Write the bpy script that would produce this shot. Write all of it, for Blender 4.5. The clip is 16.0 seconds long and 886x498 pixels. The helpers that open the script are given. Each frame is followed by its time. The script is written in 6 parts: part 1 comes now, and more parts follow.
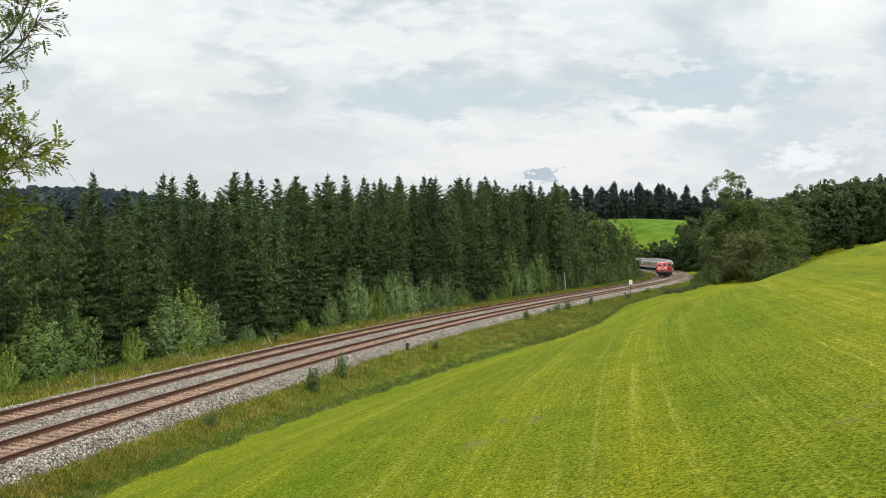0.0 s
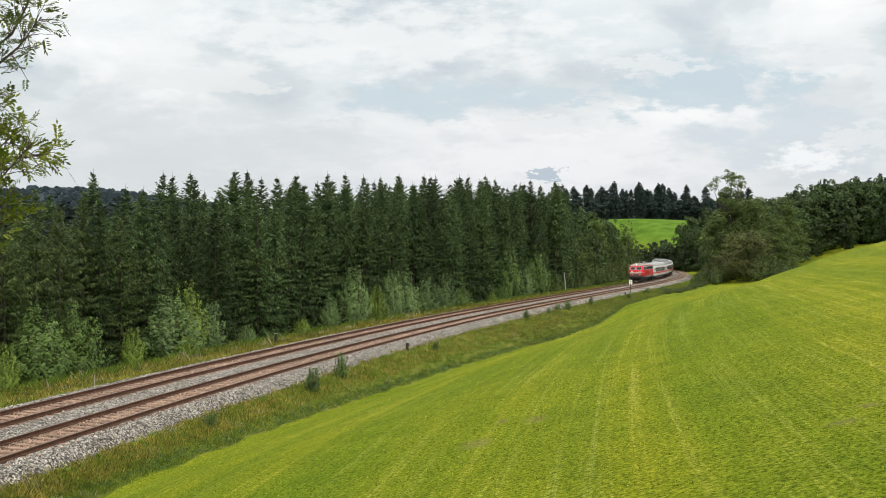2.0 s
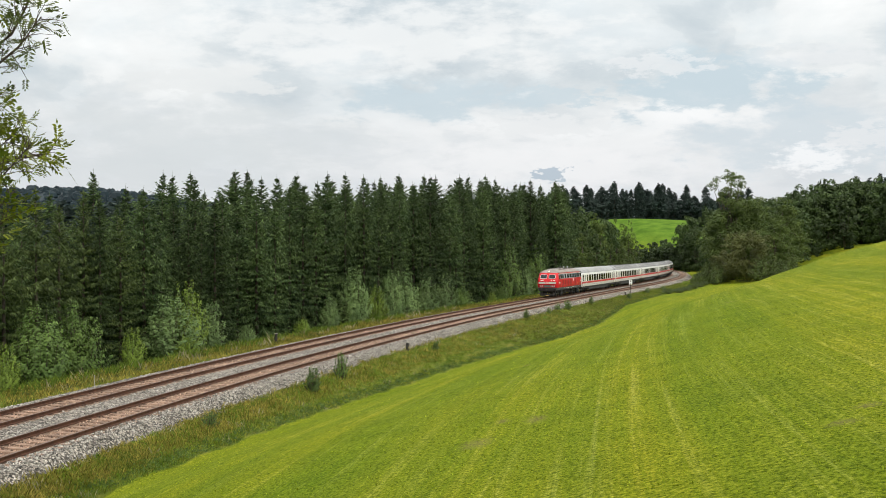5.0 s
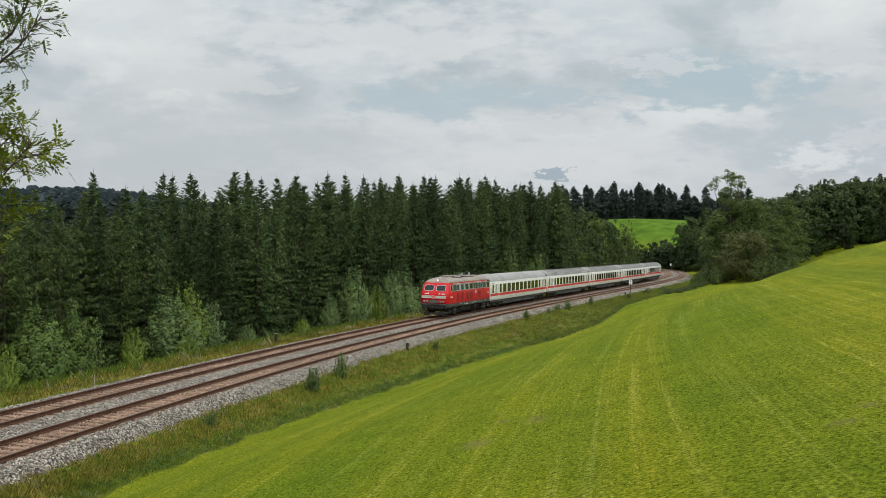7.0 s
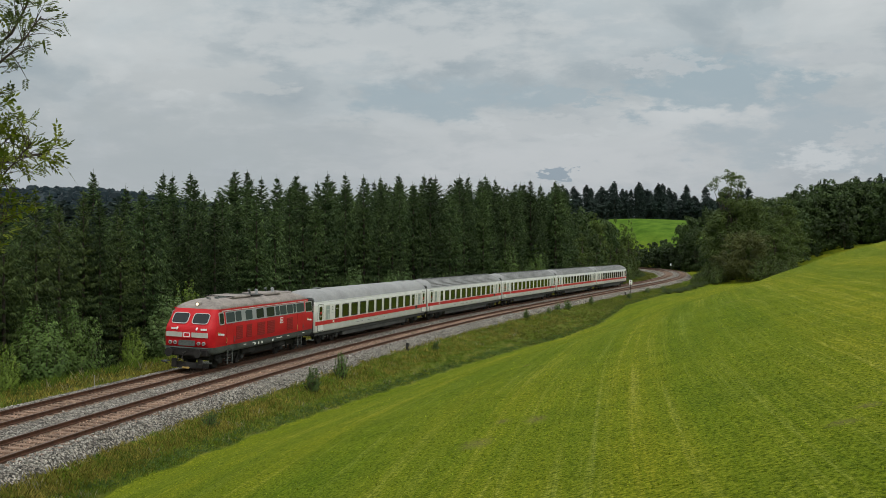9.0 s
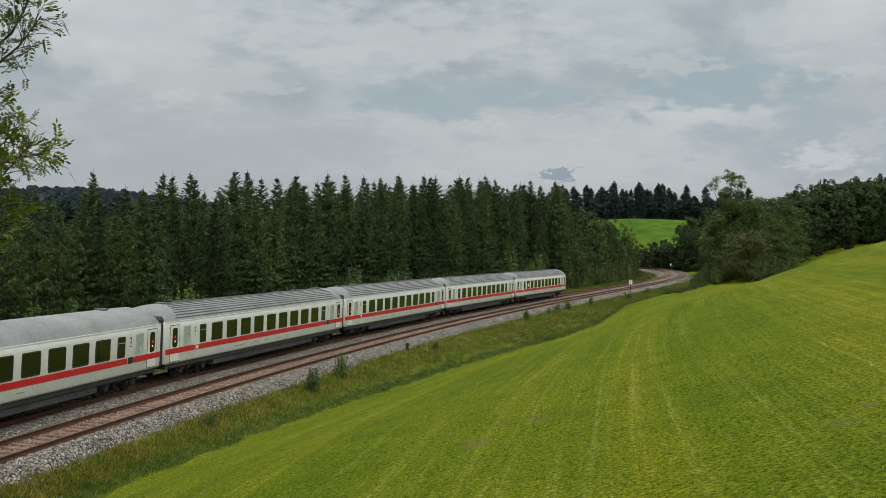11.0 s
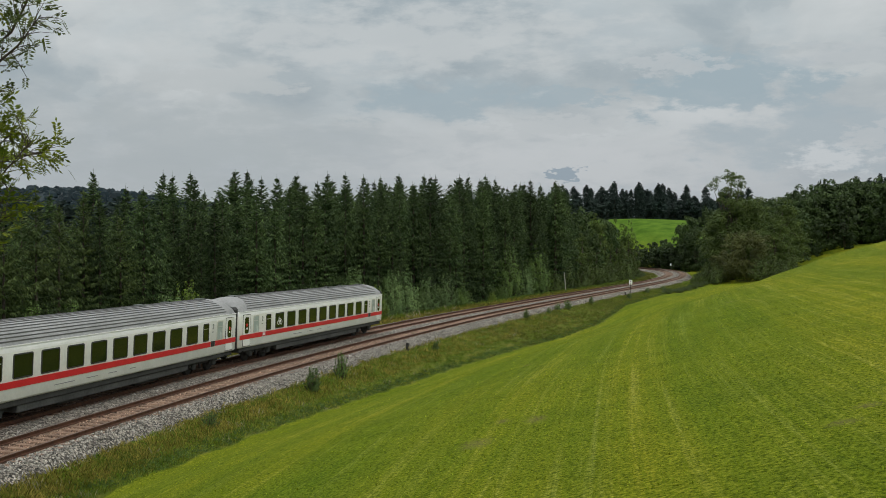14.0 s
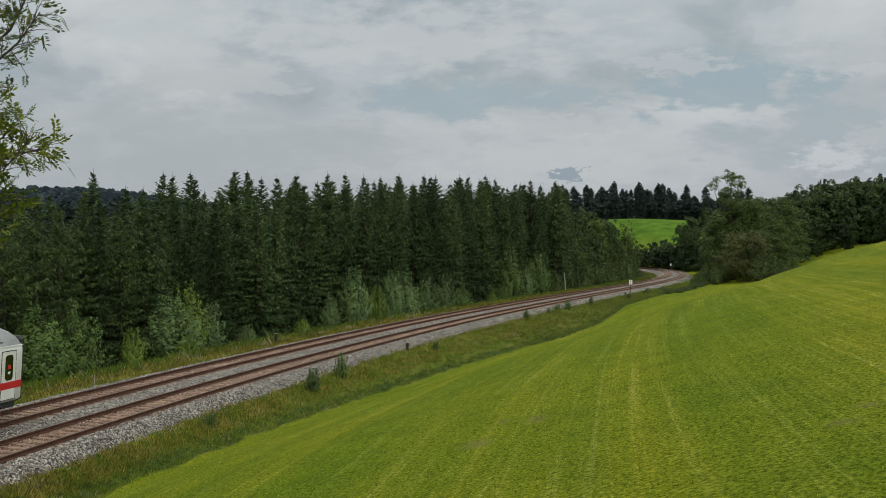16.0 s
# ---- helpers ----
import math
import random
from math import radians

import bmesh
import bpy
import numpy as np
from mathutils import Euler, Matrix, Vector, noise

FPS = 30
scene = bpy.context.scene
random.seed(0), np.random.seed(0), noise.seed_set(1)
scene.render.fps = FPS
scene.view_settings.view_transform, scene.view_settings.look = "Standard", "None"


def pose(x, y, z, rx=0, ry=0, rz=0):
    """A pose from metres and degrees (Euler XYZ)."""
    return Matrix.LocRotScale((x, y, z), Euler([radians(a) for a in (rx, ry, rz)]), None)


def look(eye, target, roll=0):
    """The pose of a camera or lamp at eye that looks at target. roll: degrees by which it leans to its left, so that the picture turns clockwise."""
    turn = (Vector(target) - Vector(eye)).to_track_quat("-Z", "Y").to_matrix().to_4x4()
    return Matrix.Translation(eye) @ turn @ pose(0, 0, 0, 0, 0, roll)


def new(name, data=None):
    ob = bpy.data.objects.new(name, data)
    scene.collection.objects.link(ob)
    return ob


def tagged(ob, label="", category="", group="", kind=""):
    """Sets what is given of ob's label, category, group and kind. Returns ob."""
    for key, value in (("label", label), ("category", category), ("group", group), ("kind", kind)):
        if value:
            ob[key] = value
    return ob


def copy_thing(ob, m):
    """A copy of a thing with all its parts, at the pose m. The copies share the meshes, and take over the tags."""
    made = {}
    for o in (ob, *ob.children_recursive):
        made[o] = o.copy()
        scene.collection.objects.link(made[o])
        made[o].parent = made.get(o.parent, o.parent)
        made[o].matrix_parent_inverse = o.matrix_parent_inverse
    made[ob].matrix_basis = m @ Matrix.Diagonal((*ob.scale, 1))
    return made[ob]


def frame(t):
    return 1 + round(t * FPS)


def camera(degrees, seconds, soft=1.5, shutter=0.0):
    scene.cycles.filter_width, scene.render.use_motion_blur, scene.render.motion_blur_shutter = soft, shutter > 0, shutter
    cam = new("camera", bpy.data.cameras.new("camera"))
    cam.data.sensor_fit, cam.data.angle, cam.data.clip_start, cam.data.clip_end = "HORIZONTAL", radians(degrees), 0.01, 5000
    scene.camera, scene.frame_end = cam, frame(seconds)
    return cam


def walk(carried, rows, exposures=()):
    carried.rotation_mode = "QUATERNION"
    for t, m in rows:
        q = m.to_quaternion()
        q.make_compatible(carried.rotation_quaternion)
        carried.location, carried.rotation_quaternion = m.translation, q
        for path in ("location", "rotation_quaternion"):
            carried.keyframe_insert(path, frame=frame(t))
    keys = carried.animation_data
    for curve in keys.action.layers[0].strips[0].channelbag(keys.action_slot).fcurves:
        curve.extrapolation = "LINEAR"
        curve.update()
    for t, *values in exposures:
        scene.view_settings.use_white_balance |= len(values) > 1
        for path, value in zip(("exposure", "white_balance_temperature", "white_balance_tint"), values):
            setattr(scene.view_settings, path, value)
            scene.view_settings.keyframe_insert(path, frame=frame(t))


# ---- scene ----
EYE = 6.99          # camera height above the rails, m
cam = camera(46.6, 16.0, soft=0.5)
HOLD = pose(0, 0, EYE, 90 - 0.118, 0.107, 0)
walk(cam, [(0.0, HOLD), (16.0, HOLD)],
     exposures=[(0.0, -0.05, 6750, 13), (5.0, -0.05, 6750, 13), (6.5, -0.17, 6700, 12), (7.0, -0.45, 6600, 11), (7.5, -0.82, 6500, 10), (8.0, -0.81, 6500, 10), (9.0, -0.79, 6500, 10), (12.5, -0.79, 6500, 10), (16.0, -0.82, 6500, 10)])

# ---------------------------------------------------------------- the line of the railway
# far track's centre line: curvature (1/m) at knots along its length
KNOTS = (-230, -60, -20, 20, 60, 100, 140, 180, 220, 260, 320, 440)
CURVE = (-0.0022, -0.0030, -0.00161, -0.00139, -0.00029, 0.00008, 0.00107, 0.00182, 0.00182, 0.00308, 0.00445, 0.0050)
GRADE = -0.00366
SPACING = 4.09       # between the two tracks
ARC = np.arange(-230.0, 441.0, 1.0)
BEND = np.interp(ARC, KNOTS, CURVE)
TURN = np.concatenate([[0], np.cumsum((BEND[1:] + BEND[:-1]) / 2)])
I0 = 230
TURN += 1.2717 - TURN[I0]
MIDT = (TURN[1:] + TURN[:-1]) / 2
LINE_X = np.concatenate([[0], np.cumsum(np.cos(MIDT))])
LINE_Y = np.concatenate([[0], np.cumsum(np.sin(MIDT))])
LINE_X += -4.852 - LINE_X[I0]
LINE_Y += 90.917 - LINE_Y[I0]


def cant(s):
    return 0.1 * np.tanh(np.interp(s, ARC, BEND) * 20.14 / 0.1)


def on_line(s, off=0.0, z=0.0, base=0.0):
    """A point at arc length s, off metres to the far side of a track whose centre lies at base, z above the rails."""
    th, m = np.interp(s, ARC, TURN), cant(s)
    o = base + off + m * z
    return (np.interp(s, ARC, LINE_X) - np.sin(th) * o, np.interp(s, ARC, LINE_Y) + np.cos(th) * o, GRADE * s + z - m * off)


def lateral(X, Y):
    """Offset to the far side of the far track, and arc length, of points in plan."""
    X, Y = np.asarray(X, float).ravel(), np.asarray(Y, float).ravel()
    a, s = np.empty_like(X), np.empty_like(X)
    for lo in range(0, len(X), 4000):
        sl = slice(lo, lo + 4000)
        dx, dy = X[sl, None] - LINE_X, Y[sl, None] - LINE_Y
        i = np.argmin(dx * dx + dy * dy, 1)
        r = np.arange(len(i))
        dist = np.hypot(dx[r, i], dy[r, i])
        side = np.sign(-np.sin(TURN[i]) * dx[r, i] + np.cos(TURN[i]) * dy[r, i])
        perp = -np.sin(TURN[i]) * dx[r, i] + np.cos(TURN[i]) * dy[r, i]
        a[sl] = np.where(dist < 60, perp, side * dist)
        s[sl] = ARC[i] + np.cos(TURN[i]) * dx[r, i] + np.sin(TURN[i]) * dy[r, i]
    return a, np.clip(s, -230, 440)


def smooth(v, lo, hi):
    t = np.clip((v - lo) / (hi - lo), 0, 1)
    return t * t * (3 - 2 * t)


def edge_a(s):
    """Offset at which the mown meadow begins."""
    return np.interp(s, (-60, -45, -35, -25, -5, 18, 38, 55, 67, 95, 150), (-8.3, -9.0, -9.8, -10.5, -11.3, -12.3, -12.1, -11.0, -9.9, -9.4, -9.0))


def edge_z(s):
    return np.interp(s, (-60, -40, -20, 0, 20, 40, 67, 150), (-1.2, -1.4, -1.6, -1.9, -2.2, -2.2, -1.5, -1.5))


def ground_z(X, Y):
    X, Y = np.asarray(X, float).ravel(), np.asarray(Y, float).ravel()
    a, s = lateral(X, Y)
    zt = GRADE * s
    z = zt - 1.05 + 0.0 * a
    far = zt - 0.8 - 2.2 * smooth(a, 6.5, 18)
    z = np.where(a > 3.2, zt - 1.05 + (far - zt + 1.05) * smooth(a, 3.2, 4.2), z)
    ea, ez = edge_a(s), edge_z(s)
    w = np.maximum(0, ea - a)
    bank = zt - 0.62 + (ez + 0.62) * np.clip((-6.0 - a) / (-6.0 - ea), 0, 1)
    crest = 1 / (1 + np.exp(np.clip((Y - 66.7 - 1.77 * X) / 8.0, -30, 30)))
    hill = 18.1 * (1 - np.exp(-w / 50.6)) * crest
    hill = np.where(hill > 12, 12 + 4 * np.tanh((hill - 12) / 4), hill)
    meadow = -1.5 + (zt + ez + 1.5) * np.exp(-w / 10) + hill
    z = np.where(a < -5.2, np.where(a > ea, np.where(a > -6.0, zt - 1.05 + 0.43 * (-5.2 - a) / 0.8, bank), meadow), z)
    away = smooth(np.abs(a), 14, 60)
    z += 8.3 * smooth(X, 45, 92) * smooth(Y, 165, 240) * (1 - smooth(Y, 330, 430) * (1 - smooth(X / np.maximum(Y, 1), 0.27, 0.33))) * away * (1 - crest)
    z += 24 * np.exp(-(((X - 100) / 120) ** 2 + ((Y - 560) / 125) ** 2)) * away
    z += (np.sin(X * 0.21 + 1.3 * np.sin(Y * 0.13)) * np.sin(Y * 0.17)) * 0.10 * smooth(np.abs(a + 2), 8, 16)
    return z


# ---------------------------------------------------------------- sky and sun
def link(nt, a, b):
    nt.links.new(a, b)


def sky_colour(nt, vec):
    """Layered overcast cloud as a function of the direction; returns a colour socket."""
    N = nt.nodes.new
    nrm = N("ShaderNodeVectorMath"); nrm.operation = "NORMALIZE"; link(nt, vec, nrm.inputs[0])
    sep = N("ShaderNodeSeparateXYZ"); link(nt, nrm.outputs[0], sep.inputs[0])
    up = N("ShaderNodeMath"); up.operation = "MAXIMUM"; up.inputs[1].default_value = 0.0; link(nt, sep.outputs[2], up.inputs[0])
    den = N("ShaderNodeMath"); den.operation = "ADD"; den.inputs[1].default_value = 0.27; link(nt, up.outputs[0], den.inputs[0])
    px = N("ShaderNodeMath"); px.operation = "DIVIDE"; link(nt, sep.outputs[0], px.inputs[0]); link(nt, den.outputs[0], px.inputs[1])
    py = N("ShaderNodeMath"); py.operation = "DIVIDE"; link(nt, sep.outputs[1], py.inputs[0]); link(nt, den.outputs[0], py.inputs[1])
    plane = N("ShaderNodeCombineXYZ"); link(nt, px.outputs[0], plane.inputs[0]); link(nt, py.outputs[0], plane.inputs[1])

    def noise_of(scale, detail, rough, dist, off):
        m = N("ShaderNodeMapping"); m.inputs[1].default_value = off; link(nt, plane.outputs[0], m.inputs[0])
        n = N("ShaderNodeTexNoise"); n.inputs["Scale"].default_value = scale; n.inputs["Detail"].default_value = detail
        n.inputs["Roughness"].default_value = rough; n.inputs["Distortion"].default_value = dist
        link(nt, m.outputs[0], n.inputs["Vector"])
        return n.outputs["Fac"]

    def ramp(fac, stops):
        r = N("ShaderNodeValToRGB"); link(nt, fac, r.inputs[0])
        e = r.color_ramp.elements
        e[0].position, e[0].color = stops[0][0], (*stops[0][1], 1)
        e[1].position, e[1].color = stops[-1][0], (*stops[-1][1], 1)
        for p, c in stops[1:-1]:
            x = e.new(p); x.color = (*c, 1)
        return r.outputs[0]

    def mix(mode, fac, a, b):
        m = N("ShaderNodeMix"); m.data_type = "RGBA"; m.blend_type = mode
        if isinstance(fac, float):
            m.inputs[0].default_value = fac
        else:
            link(nt, fac, m.inputs[0])
        for sock, v in ((m.inputs[6], a), (m.inputs[7], b)):
            if isinstance(v, tuple):
                sock.default_value = (*v, 1)
            else:
                link(nt, v, sock)
        return m.outputs[2]

    big = noise_of(1.5, 8, 0.55, 0.3, (1.7, 0.4, 0))
    fine = noise_of(3.4, 9, 0.54, 0.25, (4.0, 2.0, 0))
    cloud = ramp(big, [(0.36, (0.51, 0.55, 0.575)), (0.47, (0.555, 0.588, 0.605)), (0.53, (0.615, 0.632, 0.638)), (0.64, (0.69, 0.695, 0.695))])
    wisps = ramp(fine, [(0.38, (0.84, 0.87, 0.89)), (0.48, (0.95, 0.96, 0.965)), (0.51, (1.03, 1.025, 1.02)), (0.66, (1.09, 1.085, 1.08))])
    colour = mix("MULTIPLY", 1.0, cloud, wisps)
    # a paler veil towards the horizon
    veil = ramp(sep.outputs[2], [(0.0, (0.9, 0.9, 0.9)), (0.075, (0.55, 0.55, 0.55)), (0.15, (0, 0, 0))])
    colour = mix("MIX", veil, colour, (0.60, 0.612, 0.63))
    # single cloud masses: bearing and height as tangents, half width, half height, colour, strength
    ahead = N("ShaderNodeMath"); ahead.operation = "MAXIMUM"; ahead.inputs[1].default_value = 0.02; link(nt, sep.outputs[1], ahead.inputs[0])
    tu = N("ShaderNodeMath"); tu.operation = "DIVIDE"; link(nt, sep.outputs[0], tu.inputs[0]); link(nt, ahead.outputs[0], tu.inputs[1])
    tv = N("ShaderNodeMath"); tv.operation = "DIVIDE"; link(nt, sep.outputs[2], tv.inputs[0]); link(nt, ahead.outputs[0], tv.inputs[1])
    uv = N("ShaderNodeCombineXYZ"); link(nt, tu.outputs[0], uv.inputs[0]); link(nt, tv.outputs[0], uv.inputs[1])
    rag = N("ShaderNodeTexNoise"); rag.inputs["Scale"].default_value = 34.0; rag.inputs["Detail"].default_value = 9; rag.inputs["Roughness"].default_value = 0.6
    stretch = N("ShaderNodeMapping"); stretch.inputs[3].default_value = (0.55, 1.3, 1); link(nt, uv.outputs[0], stretch.inputs[0]); link(nt, stretch.outputs[0], rag.inputs[0])
    shred = N("ShaderNodeTexNoise"); shred.inputs["Scale"].default_value = 105.0; shred.inputs["Detail"].default_value = 8; shred.inputs["Roughness"].default_value = 0.62
    link(nt, stretch.outputs[0], shred.inputs[0])
    for u0, v0, ru, rv, c, amount, hard in ((-0.27, 0.095, 0.16, 0.06, (0.535, 0.562, 0.572), 0.75, 0.7), (0.10, 0.078, 0.15, 0.024, (0.70, 0.70, 0.705), 0.8, 0.6),
                                            (0.26, 0.158, 0.10, 0.034, (0.435, 0.515, 0.56), 0.9, 0.35), (-0.02, 0.146, 0.10, 0.020, (0.455, 0.528, 0.57), 0.85, 0.4),
                                            (0.34, 0.110, 0.12, 0.032, (0.50, 0.555, 0.59), 0.8, 0.5), (0.10, 0.146, 0.05, 0.011, (0.465, 0.535, 0.575), 0.8, 0.35), (-0.06, 0.205, 0.20, 0.036, (0.705, 0.705, 0.70), 0.7, 0.6),
                                            (-0.235, 0.160, 0.085, 0.016, (0.625, 0.635, 0.635), 0.7, 0.25), (0.095, 0.117, 0.065, 0.011, (0.64, 0.65, 0.655), 0.8, 0.3),
                                            (0.20, 0.178, 0.05, 0.012, (0.64, 0.65, 0.66), 0.6, 0.3), (0.36, 0.183, 0.07, 0.012, (0.635, 0.645, 0.655), 0.6, 0.3),
                                            (0.352, 0.085, 0.036, 0.014, (0.74, 0.745, 0.75), 0.85, 0.5), (0.40, 0.105, 0.04, 0.014, (0.635, 0.645, 0.655), 0.7, 0.3),
                                            (0.097, 0.070, 0.020, 0.0075, (0.37, 0.435, 0.495), 0.9, 0.15)):
        du = N("ShaderNodeMath"); du.operation = "SUBTRACT"; du.inputs[1].default_value = u0; link(nt, tu.outputs[0], du.inputs[0])
        dv = N("ShaderNodeMath"); dv.operation = "SUBTRACT"; dv.inputs[1].default_value = v0; link(nt, tv.outputs[0], dv.inputs[0])
        pair = N("ShaderNodeCombineXYZ"); link(nt, du.outputs[0], pair.inputs[0]); link(nt, dv.outputs[0], pair.inputs[1])
        sc = N("ShaderNodeVectorMath"); sc.operation = "MULTIPLY"; sc.inputs[1].default_value = (1 / ru, 1 / rv, 0); link(nt, pair.outputs[0], sc.inputs[0])
        ln = N("ShaderNodeVectorMath"); ln.operation = "LENGTH"; link(nt, sc.outputs[0], ln.inputs[0])
        wob = N("ShaderNodeMath"); wob.operation = "MULTIPLY_ADD"; wob.inputs[1].default_value = 4.2; link(nt, (shred if ru < 0.07 else rag).outputs[0], wob.inputs[0]); link(nt, ln.outputs["Value"], wob.inputs[2])
        mr = N("ShaderNodeMapRange"); mr.interpolation_type = "SMOOTHSTEP"
        mr.inputs[1].default_value = 2.95 - hard; mr.inputs[2].default_value = 2.95 + hard; mr.inputs[3].default_value = amount; mr.inputs[4].default_value = 0.0
        link(nt, wob.outputs[0], mr.inputs[0])
        colour = mix("MIX", mr.outputs[0], colour, c)
    # the overcast is brighter overhead than near the horizon
    lift = ramp(sep.outputs[2], [(0.0, (0.322, 0.338, 0.346)), (0.23, (0.372, 0.394, 0.402)), (0.85, (0.96, 0.95, 0.90))])
    return mix("MULTIPLY", 1.0, colour, lift)


SUN_DIR = (radians(50), radians(-68))     # elevation, and azimuth seen from above
world = bpy.data.worlds.new("overcast")
scene.world = world
world.use_nodes = True
nt = world.node_tree
nt.nodes.clear()
out = nt.nodes.new("ShaderNodeOutputWorld")
bg = nt.nodes.new("ShaderNodeBackground")
bg2 = nt.nodes.new("ShaderNodeBackground")
both = nt.nodes.new("ShaderNodeAddShader")
tc = nt.nodes.new("ShaderNodeTexCoord")
nishita = nt.nodes.new("ShaderNodeTexSky")
nishita.sky_type, nishita.sun_disc = "NISHITA", False
nishita.sun_elevation, nishita.sun_rotation = SUN_DIR[0], radians(90) - SUN_DIR[1]
link(nt, nishita.outputs[0], bg.inputs[0])
bg.inputs[1].default_value = 0.02
link(nt, sky_colour(nt, tc.outputs["Generated"]), bg2.inputs[0])
SKY_GAIN = 3.75
bg2.inputs[1].default_value = SKY_GAIN
link(nt, bg.outputs[0], both.inputs[0])
link(nt, bg2.outputs[0], both.inputs[1])
link(nt, both.outputs[0], out.inputs[0])

lamp = bpy.data.lights.new("sun", "SUN")
lamp.energy, lamp.angle, lamp.color = 1.7, radians(25), (1.0, 0.945, 0.86)
sun = new("sun", lamp)
sx, sy, sz = math.cos(SUN_DIR[0]) * math.cos(SUN_DIR[1]), math.cos(SUN_DIR[0]) * math.sin(SUN_DIR[1]), math.sin(SUN_DIR[0])
sun.matrix_world = look((sx * 50, sy * 50, sz * 50), (0, 0, 0))

# ---------------------------------------------------------------- materials


def material(name, dark, light, scale=8.0, rough=0.8, bump=0.0, fine=0.0, metallic=0.0, spec=0.5, coords="Object", random_tone=0.0, island=0.0, stretch=(1, 1, 1), bump_size=0.02):
    """Two-tone noise material: a coarse and a fine grain, optional relief and a tone of its own for each object or island."""
    m = bpy.data.materials.new(name)
    m.use_nodes = True
    t = m.node_tree
    b = t.nodes["Principled BSDF"]
    b.inputs["Metallic"].default_value = metallic
    b.inputs["Specular IOR Level"].default_value = spec
    tcn = t.nodes.new("ShaderNodeTexCoord")
    mp = t.nodes.new("ShaderNodeMapping"); mp.inputs[3].default_value = stretch
    link(t, tcn.outputs[coords], mp.inputs[0])
    n1 = t.nodes.new("ShaderNodeTexNoise"); n1.inputs["Scale"].default_value = scale; n1.inputs["Detail"].default_value = 6
    n2 = t.nodes.new("ShaderNodeTexNoise"); n2.inputs["Scale"].default_value = fine or scale * 9; n2.inputs["Detail"].default_value = 4
    link(t, mp.outputs[0], n1.inputs[0]); link(t, mp.outputs[0], n2.inputs[0])
    s = t.nodes.new("ShaderNodeMath"); s.operation = "MULTIPLY_ADD"; s.inputs[1].default_value = 0.6
    s2 = t.nodes.new("ShaderNodeMath"); s2.operation = "MULTIPLY"; s2.inputs[1].default_value = 0.4
    link(t, n2.outputs[0], s2.inputs[0]); link(t, n1.outputs[0], s.inputs[0]); link(t, s2.outputs[0], s.inputs[2])
    r = t.nodes.new("ShaderNodeValToRGB"); link(t, s.outputs[0], r.inputs[0])
    e = r.color_ramp.elements
    e[0].position, e[0].color, e[1].position, e[1].color = 0.36, (*dark, 1), 0.64, (*light, 1)
    colour = r.outputs[0]
    for amount, node, sock in ((random_tone, "ShaderNodeObjectInfo", "Random"), (island, "ShaderNodeNewGeometry", "Random Per Island")):
        if amount:
            oi = t.nodes.new(node)
            mr = t.nodes.new("ShaderNodeMapRange"); mr.inputs[3].default_value = 1 - amount; mr.inputs[4].default_value = 1 + amount
            link(t, oi.outputs[sock], mr.inputs[0])
            vm = t.nodes.new("ShaderNodeVectorMath"); vm.operation = "SCALE"
            link(t, colour, vm.inputs[0]); link(t, mr.outputs[0], vm.inputs["Scale"])
            colour = vm.outputs[0]
    link(t, colour, b.inputs["Base Color"])
    rr = t.nodes.new("ShaderNodeMapRange"); rr.inputs[3].default_value = max(0.02, rough - 0.1); rr.inputs[4].default_value = min(1, rough + 0.1)
    link(t, n1.outputs[0], rr.inputs[0]); link(t, rr.outputs[0], b.inputs["Roughness"])
    if bump:
        bp = t.nodes.new("ShaderNodeBump"); bp.inputs["Strength"].default_value = bump; bp.inputs["Distance"].default_value = bump_size
        link(t, n2.outputs[0], bp.inputs["Height"]); link(t, bp.outputs[0], b.inputs["Normal"])
    return m


def leaf_material(name, dark, light, tone=0.25, island=0.35, scale=0.35, sheen=0.25):
    m = material(name, dark, light, scale=scale, fine=3.0, rough=0.6, spec=sheen, random_tone=tone, island=island)
    t = m.node_tree
    b = t.nodes["Principled BSDF"]
    tr = t.nodes.new("ShaderNodeBsdfTranslucent")
    mixer = t.nodes.new("ShaderNodeMixShader"); mixer.inputs[0].default_value = 0.25
    o = t.nodes["Material Output"]
    src = b.inputs["Base Color"].links[0].from_socket
    link(t, src, tr.inputs[0])
    link(t, b.outputs[0], mixer.inputs[1]); link(t, tr.outputs[0], mixer.inputs[2]); link(t, mixer.outputs[0], o.inputs[0])
    return m


